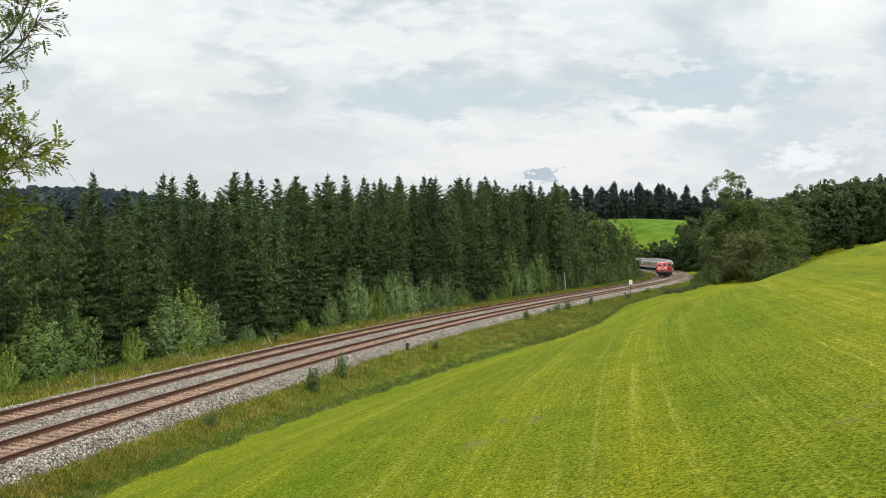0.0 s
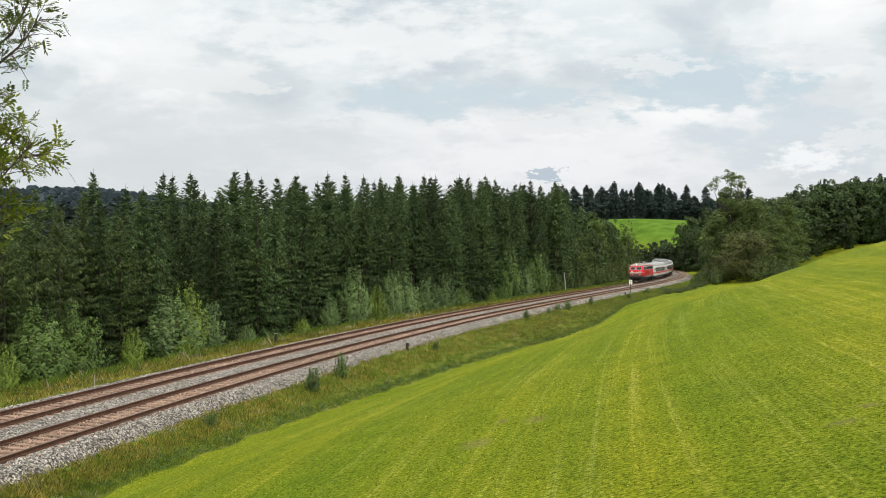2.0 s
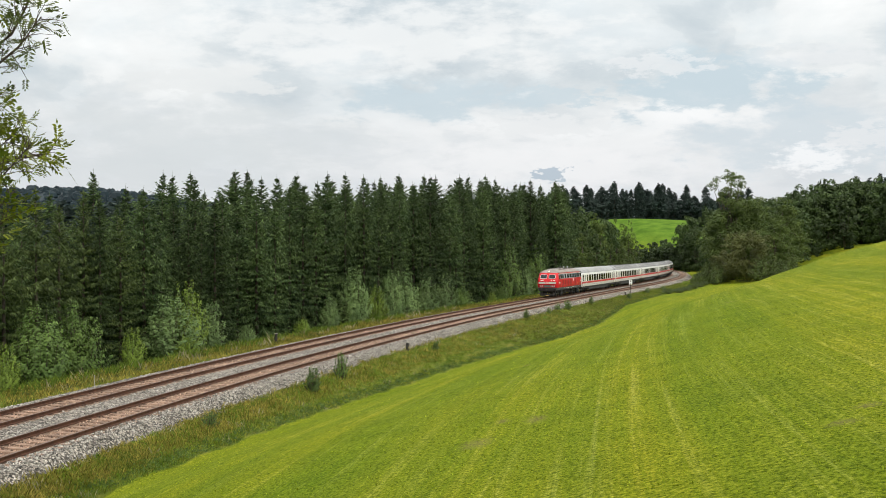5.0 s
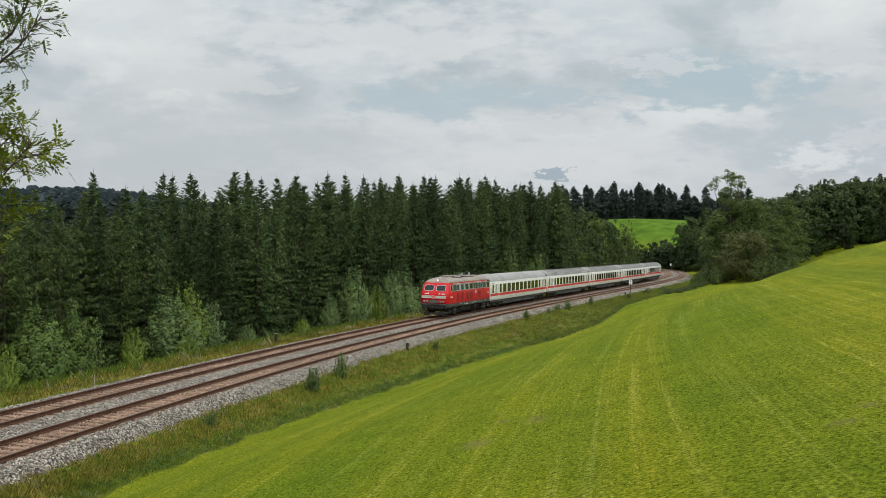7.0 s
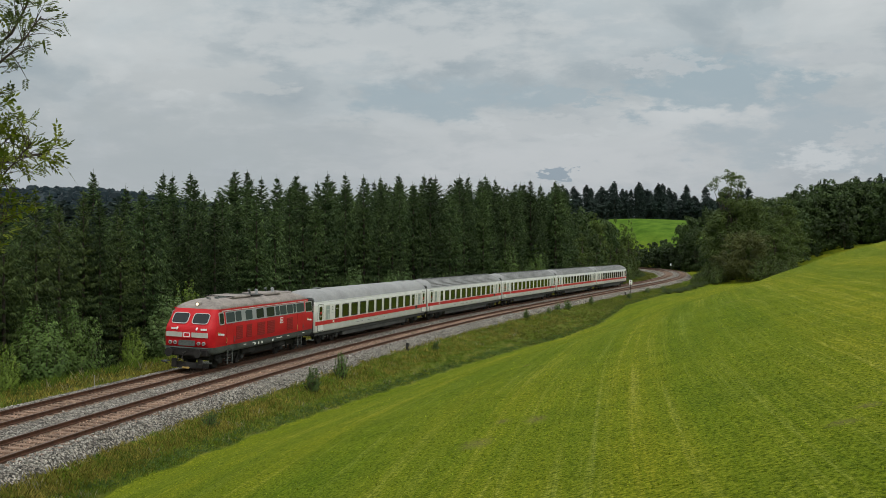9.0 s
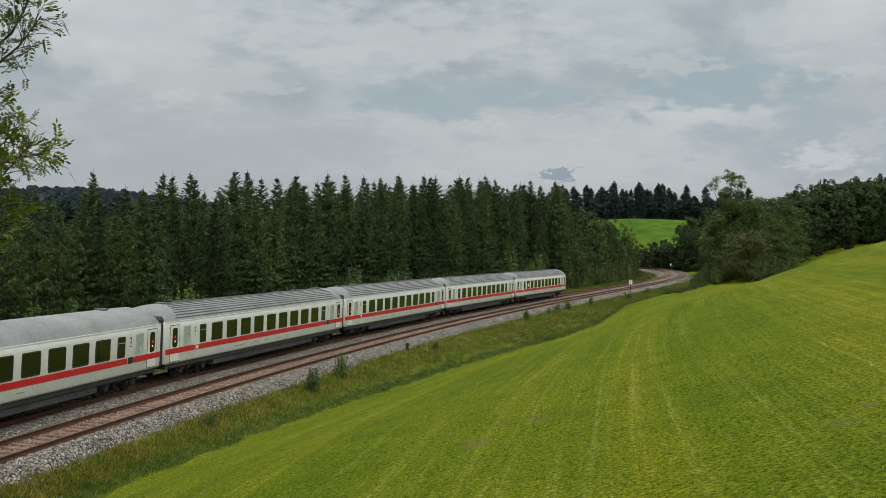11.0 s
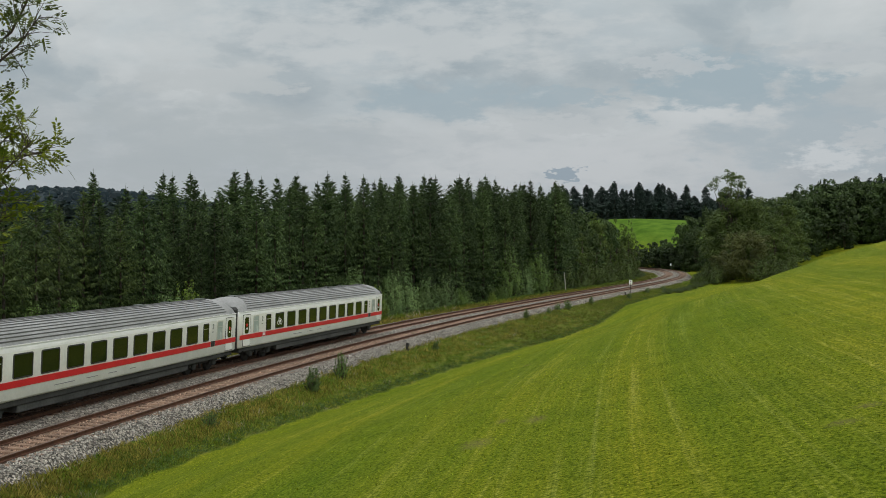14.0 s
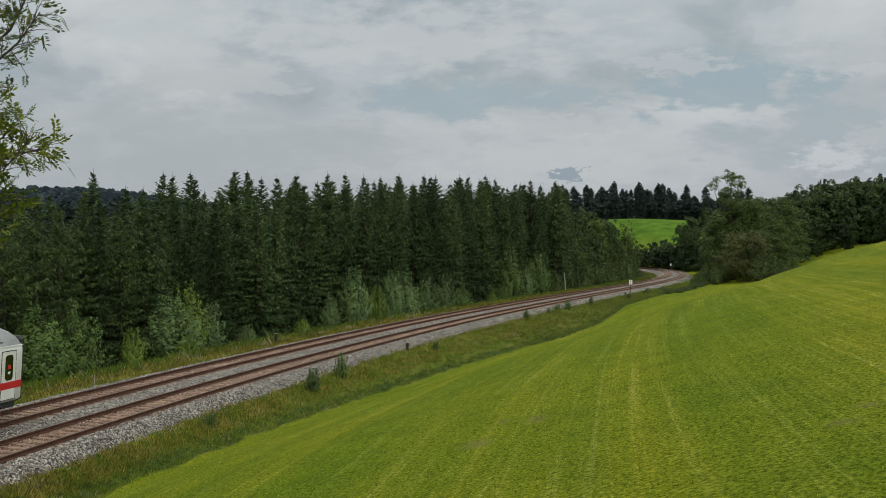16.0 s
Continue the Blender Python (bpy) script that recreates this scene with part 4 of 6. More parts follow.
# the dark wood behind the meadow's crest
for i in range(72):
    q = i / 71
    y = 285 + rng.uniform(0, 70)
    h = (y * (0.056 + 0.005 * q) + 1.0) / 18 * rng.uniform(0.88, 1.02)
    plant(WOOD[int(rng.integers(0, 2))], y * (0.29 + 0.23 * q), y, h * rng.uniform(0.85, 1.05), float(rng.uniform(0, 360)), h)
ys = 345 + rng.uniform(0, 50, 30)
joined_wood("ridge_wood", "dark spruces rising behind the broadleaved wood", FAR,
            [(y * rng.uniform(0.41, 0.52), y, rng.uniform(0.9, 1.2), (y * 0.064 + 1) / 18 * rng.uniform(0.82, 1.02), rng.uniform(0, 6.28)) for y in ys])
# more of the wood behind the plantation
spots = []
for i in range(70):
    k = rng.uniform(0.55, 0.8)
    spots.append((*along(rng.uniform(-60, 120), rng.uniform(38, 100)), k * 1.2, k, rng.uniform(0, 6.28)))
for i in range(70):
    y = rng.uniform(82, 160)
    x = y * rng.uniform(-0.43, -0.26)
    if float(lateral([x], [y])[0][0]) > 24:
        k = (9.6 + 0.051 * y) / 18 * rng.uniform(0.88, 1.03)
        spots.append((x, y, k * 1.1, k, rng.uniform(0, 6.28)))
joined_wood("wood_interior", "dark spruce wood reaching back from the line", FAR, spots)
# growth round the inside and the outside of the bend
spots = []
for s in np.arange(232, 360, 6.5):
    for a, h in ((12.5, 0.42), (17, 0.55), (24, 0.62), (-12.5, 0.42), (-18, 0.5), (-25, 0.5)):
        if a > 0 or s > 285:
            spots.append((*along(s + rng.uniform(-2, 2), a + rng.uniform(-1, 1)), rng.uniform(0.4, 0.7), h * rng.uniform(0.6, 1.4), rng.uniform(0, 6.28)))
joined_wood("bend_wood", "dark broadleaved growth round the bend", LOW, spots)


def build_far_hill():
    """A wooded ridge on the horizon: a long mound carpeted with crowns."""
    r2 = np.random.default_rng(8)
    V, F = [], []
    xs, ys = np.linspace(-900, 260, 90), np.linspace(900, 1900, 40)
    for y in ys:
        for x in xs:
            h = 78 * math.exp(-((x + 470) / 300) ** 2) * math.exp(-((y - 1250) / 260) ** 2) + 46 * math.exp(-((x - 40) / 330) ** 2) * math.exp(-((y - 1500) / 250) ** 2)
            V.append((x, y, -4 + h))
    n = len(xs)
    for i in range(len(ys) - 1):
        for k in range(n - 1):
            F.append((i * n + k, i * n + k + 1, (i + 1) * n + k + 1, (i + 1) * n + k))
    base = V[:]
    ring = [(math.cos(t), math.sin(t)) for t in np.arange(6) * math.pi / 3]
    for v in base:
        if v[2] > 4:
            for _ in range(3):
                x, y, z = v[0] + r2.uniform(-8, 8), v[1] + r2.uniform(-14, 14), v[2] - 6.5
                w, h = r2.uniform(4, 8), r2.uniform(9, 14)
                o = len(V)
                V.extend([(x + w * c, y + w * q, z + h * r2.uniform(0.3, 0.5)) for c, q in ring])
                V.extend([(x + 0.6 * w * c, y + 0.6 * w * q, z + h * r2.uniform(0.75, 0.95)) for c, q in ring])
                V.append((x, y, z + h))
                for t in range(6):
                    u = (t + 1) % 6
                    F.append((o + t, o + u, o + 6 + u, o + 6 + t))
                    F.append((o + 6 + t, o + 6 + u, o + 12))
    tagged(new("backdrop_hill", mesh_of("backdrop_hill", V, F, M["ridge"])), "wooded ridge on the horizon, blue-green with painted-in haze", "wooded hill", kind="structure")


build_far_hill()

# ---------------------------------------------------------------- the train
M.update({
    "red": material("traffic_red_paint", (0.46, 0.008, 0.013), (0.60, 0.016, 0.022), scale=1.5, fine=30, rough=0.45, spec=0.25),
    "red_dark": material("grille_red", (0.20, 0.005, 0.006), (0.33, 0.010, 0.011), scale=6, rough=0.6),
    "red_slat": material("grille_slat_red", (0.27, 0.006, 0.008), (0.40, 0.011, 0.013), scale=6, rough=0.55),
    "frame_grey": material("dusty_frame_grey", (0.052, 0.062, 0.057), (0.125, 0.140, 0.128), scale=1.6, rough=0.75),
    "roof_loco": material("sooty_loco_roof", (0.15, 0.128, 0.116), (0.33, 0.290, 0.262), scale=0.9, rough=0.85),
    "coach_body": material("light_grey_paint", (0.68, 0.69, 0.64), (0.80, 0.81, 0.76), scale=0.8, rough=0.45, spec=0.3),
    "coach_white": material("white_paint", (0.78, 0.79, 0.78), (0.87, 0.88, 0.87), scale=1.0, rough=0.4, spec=0.3),
    "coach_roof": material("grey_coach_roof", (0.20, 0.203, 0.203), (0.32, 0.323, 0.323), scale=0.7, rough=0.65),
    "black": material("grimy_black_steel", (0.006, 0.006, 0.006), (0.024, 0.021, 0.018), scale=4, rough=0.8),
    "rubber": material("black_rubber", (0.012, 0.012, 0.012), (0.03, 0.03, 0.03), scale=6, rough=0.7),
    "skirt": material("dusty_skirt", (0.030, 0.031, 0.030), (0.085, 0.086, 0.082), scale=1.2, rough=0.8),
    "sole": material("dark_sole_bar", (0.018, 0.019, 0.018), (0.052, 0.053, 0.050), scale=2, rough=0.8),
    "alu": material("brushed_alu", (0.45, 0.46, 0.46), (0.62, 0.63, 0.63), scale=8, rough=0.4, metallic=0.6),
    "stripe": material("red_stripe", (0.50, 0.010, 0.016), (0.62, 0.018, 0.024), scale=2, rough=0.45),
})


def glass_material(name, tint, spec=0.5):
    m = bpy.data.materials.new(name)
    m.use_nodes = True
    b = m.node_tree.nodes["Principled BSDF"]
    b.inputs["Base Color"].default_value = (*tint, 1)
    b.inputs["Roughness"].default_value = 0.06
    b.inputs["Specular IOR Level"].default_value = spec
    return m


def glow_material(name, colour, strength):
    m = bpy.data.materials.new(name)
    m.use_nodes = True
    b = m.node_tree.nodes["Principled BSDF"]
    b.inputs["Emission Color"].default_value = (*colour, 1)
    b.inputs["Emission Strength"].default_value = strength
    return m


M["nose"] = material("dull_pale_panel", (0.42, 0.42, 0.37), (0.54, 0.54, 0.48), scale=3, rough=0.5)
M["band"] = material("dusty_silver_band", (0.26, 0.275, 0.28), (0.40, 0.415, 0.42), scale=1.4, rough=0.5, metallic=0.2)
M["lit"] = glow_material("lit_headlamp", (1.0, 0.80, 0.5), 2.2)
M["lens"] = glass_material("lamp_lens", (0.16, 0.16, 0.15))
M["yellow"] = material("faded_yellow_paint", (0.45, 0.30, 0.08), (0.62, 0.45, 0.16), scale=5, rough=0.6)
M["glass"] = glass_material("tinted_window_glass", (0.010, 0.014, 0.006))
M["glass_loco"] = glass_material("cab_glass", (0.020, 0.026, 0.028), 0.2)
# reflected blue-grey sky is put into the base colour, gloss kept low
M["glass_engine"] = glass_material("sky_tinted_engine_room_glass", (0.050, 0.066, 0.080), 0.25)
M["rib"] = material("shadow_toned_roof_rib", (0.085, 0.085, 0.085), (0.14, 0.14, 0.14), scale=2, rough=0.7)
M["frosted"] = material("frosted_glass", (0.34, 0.40, 0.38), (0.44, 0.50, 0.48), scale=2, rough=0.25)


def outline(hx, hy, r, n=6, keel=0.0):
    """A rounded rectangle in plan; keel pushes the ends' middle outwards."""
    pts = []
    for cx, cy, a0 in ((hx - r, hy - r, 0), (-(hx - r), hy - r, 90), (-(hx - r), -(hy - r), 180), (hx - r, -(hy - r), 270)):
        for i in range(n + 1):
            a = math.radians(a0 + 90 * i / n)
            x, y = cx + r * math.cos(a), cy + r * math.sin(a)
            x += math.copysign(keel * (1 - abs(y) / hy), x) if abs(x) > hx - r else 0
            pts.append((x, y))
    return pts


def shell(levels, mats, mat_of):
    """Loft outlines (z, hx, hy, r, keel) upwards into a closed body."""
    V, F, I = [], [], []
    rings = [[(x, y, z) for x, y in outline(hx, hy, r, 6, keel)] for z, hx, hy, r, keel in levels]
    n = len(rings[0])
    for ring in rings:
        V += ring
    for i in range(len(rings) - 1):
        for k in range(n):
            k2 = (k + 1) % n
            F.append((i * n + k, i * n + k2, (i + 1) * n + k2, (i + 1) * n + k))
            I.append(mat_of(levels[i][0], levels[i + 1][0]))
    F.append(tuple(range(n))[::-1]); I.append(mat_of(levels[0][0], levels[0][0]))
    F.append(tuple((len(rings) - 1) * n + k for k in range(n))); I.append(mat_of(levels[-1][0], levels[-1][0]))
    return mesh_of("body", V, F, mats, I, smooth_it=True)


def rounded_panel(w, h, d, r, hole=0.0):
    """A plate in the xz plane with rounded corners, d thick along y; with a hole it is a frame of that width."""
    def ring(w_, h_, r_):
        p = []
        for cx, cz, a0 in ((w_ / 2 - r_, h_ / 2 - r_, 0), (-(w_ / 2 - r_), h_ / 2 - r_, 90), (-(w_ / 2 - r_), -(h_ / 2 - r_), 180), (w_ / 2 - r_, -(h_ / 2 - r_), 270)):
            for i in range(4):
                a = math.radians(a0 + 30 * i)
                p.append((cx + r_ * math.cos(a), cz + r_ * math.sin(a)))
        return p
    o = ring(w, h, r)
    n = len(o)
    V = [(x, d / 2, z) for x, z in o] + [(x, -d / 2, z) for x, z in o]
    F = [(k, (k + 1) % n, n + (k + 1) % n, n + k) for k in range(n)]
    if hole:
        q = ring(w - 2 * hole, h - 2 * hole, max(0.01, r - hole))
        V += [(x, d / 2, z) for x, z in q] + [(x, -d / 2, z) for x, z in q]
        for k in range(n):
            k2 = (k + 1) % n
            F += [(k, 2 * n + k, 2 * n + k2, k2), (n + k, n + k2, 3 * n + k2, 3 * n + k), (2 * n + k, 3 * n + k, 3 * n + k2, 2 * n + k2)]
    else:
        F += [tuple(range(n))[::-1], tuple(range(n, 2 * n))]
    return V, F


def wheel_mesh():
    V, F = [], []
    prof = [(0.02, 0.07), (0.12, 0.09), (0.14, 0.05), (0.36, 0.03), (0.40, 0.065), (0.455, 0.065), (0.46, -0.05), (0.495, -0.055), (0.495, -0.075), (0.40, -0.075), (0.36, -0.03), (0.14, -0.05), (0.02, -0.05)]
    n = 20
    for k in range(n):
        a = 2 * math.pi * k / n
        for r, y in prof:
            V.append((r * math.cos(a), y, r * math.sin(a)))
    m = len(prof)
    for k in range(n):
        for j in range(m - 1):
            k2 = (k + 1) % n
            F.append((k * m + j, k * m + j + 1, k2 * m + j + 1, k2 * m + j))
    return mesh_of("wheel", V, F, M["black"], smooth_it=True)


WHEEL = wheel_mesh()


def bogie(parent, x, base, label):
    """A bogie: side frames, springs, axle boxes and four wheels."""
    b = part("bogie", (box_bm(1.0, 2.0, 0.18, 0.03, (0, 0, 0.62)), M["black"]), parent, label, pose(x, 0, 0))
    for sg in (1, -1):
        bm = box_bm(base + 1.1, 0.14, 0.30, 0.05, (0, sg * 1.02, 0.66))
        part("side_frame", (bm, M["black"]), b)
        for e in (1, -1):
            part("axle_box", (box_bm(0.38, 0.2, 0.38, 0.06, (e * base / 2, sg * 1.06, 0.47)), M["sole"]), b)
            part("wheel", WHEEL, b, at=pose(e * base / 2, sg * 0.72, 0.46, 0, 0, 0 if sg > 0 else 180))
            part("damper", mesh_of("damper", *tube([(e * base * 0.22, sg * 1.12, 0.35), (e * base * 0.30, sg * 1.12, 0.85)], [0.07, 0.06], 8), M["black"]), b)
            V, F = tube([(e * (base / 2 + 0.28), sg * 1.0, 0.45), (e * (base / 2 + 0.28), sg * 1.0, 0.8)], [0.09, 0.09], 8)
            part("spring", mesh_of("spring", V, F, M["sole"]), b)
    return b


def buffers(parent, x):
    for sg in (1, -1):
        V, F = tube([(x - math.copysign(0.62, x), sg * 0.875, 1.05), (x - math.copysign(0.07, x), sg * 0.875, 1.05), (x - math.copysign(0.06, x), sg * 0.875, 1.05), (x, sg * 0.875, 1.05)], [0.11, 0.11, 0.24, 0.23], 14)
        part("buffer", mesh_of("buffer", V, F, M["black"]), parent, "round black steel buffer")


COACH_Y = 1.41


def numeral_two(size):
    """The numeral 2 as a mesh from the built-in font."""
    cu = bpy.data.curves.new("numeral", "FONT")
    cu.body, cu.size, cu.extrude, cu.align_x = "2", size, 0.004, "CENTER"
    ob = new("numeral", cu)
    me = bpy.data.meshes.new_from_object(ob.evaluated_get(bpy.context.evaluated_depsgraph_get()))
    bpy.data.objects.remove(ob)
    me.materials.clear()
    me.materials.append(M["frame_grey"])
    return me


def coach_mould(ribbed=True):
    c = thing("passenger_coach", "light grey passenger coach with a red stripe and grey ribbed roof", "railway coach", "coaches of the train")
    lv = [(0.94, 12.85, 1.36, 0.12, 0), (1.03, 12.96, 1.405, 0.12, 0), (2.84, 12.96, 1.41, 0.12, 0), (2.96, 12.96, 1.40, 0.12, 0), (3.10, 12.96, 1.37, 0.14, 0),
          (3.15, 12.94, 1.34, 0.2, 0), (3.37, 12.90, 1.22, 0.3, 0), (3.58, 12.75, 1.02, 0.4, 0), (3.74, 12.5, 0.76, 0.4, 0), (3.85, 12.2, 0.43, 0.3, 0), (3.90, 11.9, 0.1, 0.08, 0)]

    def pick(z0, z1):
        if z0 >= 3.10:
            return 2
        return 1 if z0 >= 2.84 else 0
    part("body", shell(lv, [M["coach_body"], M["coach_white"], M["coach_roof"]], pick), c, "light grey body under a white cant rail and grey roof")
    part("underframe", (box_bm(25.4, 2.62, 0.30, 0.05, (0, 0, 0.82)), M["sole"]), c, "dusty dark grey sole bar")
    for x, w, h in ((-3.2, 2.4, 0.5), (0.4, 1.6, 0.42), (3.4, 2.0, 0.5), (5.6, 0.9, 0.4)):
        part("equipment_box", (box_bm(w, 2.2, h, 0.05, (x, 0, 0.74 - h / 2)), M["black"]), c)
    part("side_skirt", (box_bm(14.6, 2.5, 0.34, 0.04, (0, 0, 0.54)), M["skirt"]), c, "dusty grey skirt between the bogies")
    for x in (9.5, -9.5):
        bogie(c, x, 2.5, "black steel bogie with coil springs")
    for x in (13.2, -13.2):
        buffers(c, x)
        # nearly body-wide: its black also stands for the shade between coach ends
        part("gangway", (box_bm(0.44, 2.58, 2.55, 0.12, (x - math.copysign(0.16, x), 0, 2.12)), M["rubber"]), c, "black rubber gangway, widened to darken the gap between coaches")
    # ribs on the roof, coloured dark to draw the shadow lines along them
    for j, (y, z) in enumerate(((1.30, 3.25), (1.215, 3.39), (1.10, 3.515), (0.97, 3.62), (0.82, 3.715), (0.64, 3.795), (0.44, 3.855), (0.24, 3.888), (0.06, 3.905)) if ribbed else ()):
        for sg in (1, -1):
            part("roof_rib", (box_bm(23.4 - 0.15 * j, 0.024, 0.05, 0.0, (0, sg * y, z)), M["rib"]), c)
    for x in (-11.0, -7.0, -4.2, 11.0, 8.2) if ribbed else (9.5, -9.5):
        part("roof_vent", (box_bm(0.5, 0.5, 0.09, 0.03, (x, 0, 3.92)), M["frame_grey"]), c, "low grey roof ventilator")
    wide = [(-7.3 + 1.825 * i, 1.18, 0.88, M["glass"], "window") for i in range(9)]
    narrow = [(8.95, 0.60, 0.88, M["glass"], "window"), (-8.95, 0.60, 0.88, M["glass"], "window")]
    vest = [(10.7, 0.66, 0.94, M["frosted"], "frosted_window"), (-10.7, 0.66, 0.94, M["frosted"], "frosted_window")]
    made = {}
    for sg in (1, -1):
        for x, w, h, g, nm in wide + narrow + vest:
            if (w, nm) not in made:
                made[w, nm] = (mesh_of("frame", *rounded_panel(w + 0.10, h + 0.10, 0.03, 0.09, 0.055), M["nose"] if nm == "frosted_window" else M["rubber"]),
                               mesh_of("pane", *rounded_panel(w, h, 0.02, 0.045), g))
            f = part(nm, made[w, nm][0], c, at=pose(x, sg * (COACH_Y + 0.006), 2.27))
            part("pane", made[w, nm][1], f, "dark tinted pane" if nm == "window" else "pale frosted pane")
            if w < 1:
                part("top_light", (box_bm(w * 0.9, 0.03, 0.035, 0.0, (0, 0, h * 0.22)), M["alu"]), f)
        for x in (11.98, -11.98):
            d = part("door", mesh_of("door", *rounded_panel(0.92, 1.84, 0.02, 0.03), M["coach_body"]), c, "light grey folding entrance door", pose(x, sg * (COACH_Y + 0.004), 1.97))
            part("door_seal", mesh_of("door_seal", *rounded_panel(0.98, 1.90, 0.012, 0.04, 0.035), M["rubber"]), d)
            part("door_window", mesh_of("door_window", *rounded_panel(0.50, 0.98, 0.03, 0.14), M["glass"]), d, "dark rounded door window", pose(0, sg * 0.01, 0.30))
            part("sticker", (box_bm(0.16, 0.012, 0.16, 0.0, (0, sg * 0.028, 0.32)), M["stripe"]), d, "small red door sticker")
            part("sticker", (box_bm(0.12, 0.012, 0.10, 0.0, (0, sg * 0.029, 0.10)), M["coach_white"]), d)
            part("step", (box_bm(0.75, 0.25, 0.05, 0.01, (0, -sg * 0.12, -1.22)), M["black"]), d)
        # stripe in three lengths, broken by the plates
        for x0, x1 in ((-12.88, -10.15), (-9.55, 9.35), (9.85, 12.88)):
            part("stripe", (box_bm(x1 - x0, 0.012, 0.27, 0.0, ((x0 + x1) / 2, sg * (COACH_Y + 0.012), 1.58)), M["stripe"]), c, "traffic red waist stripe")
        # a number class mark, a small maker's mark and lines of small print that cannot be read
        for x in (9.83, -9.83):
            part("class_numeral", numeral_two(0.40), c, "dark grey numeral two", pose(x, sg * (COACH_Y + 0.012), 2.40, 90, 0, 180 if sg > 0 else 0))
            part("small_print", (box_bm(0.22, 0.008, 0.03, 0.0, (x, sg * (COACH_Y + 0.008), 2.24)), M["frame_grey"]), c)
        bm = box_bm(0.34, 0.012, 0.24, 0.02, (9.6, sg * (COACH_Y + 0.012), 1.58))
        part("emblem", (bm, M["stripe"]), c, "small red square emblem")
        part("emblem_field", (box_bm(0.24, 0.012, 0.15, 0.0, (9.6, sg * (COACH_Y + 0.016), 1.58)), M["coach_white"]), c)
        for x, w in ((4.4, 1.5), (2.3, 0.9), (-1.2, 0.5), (0.6, 0.7)):
            part("small_print", (box_bm(w, 0.008, 0.03, 0.0, (x, sg * (COACH_Y + 0.006), 1.22)), M["coach_roof"]), c)
        part("gutter", (box_bm(25.8, 0.05, 0.04, 0.0, (0, sg * 1.385, 3.08)), M["coach_white"]), c)
        part("route_plate", (box_bm(0.46, 0.012, 0.30, 0.0, (-9.85, sg * (COACH_Y + 0.012), 1.58)), M["rubber"]), c, "dark destination display")
    return c


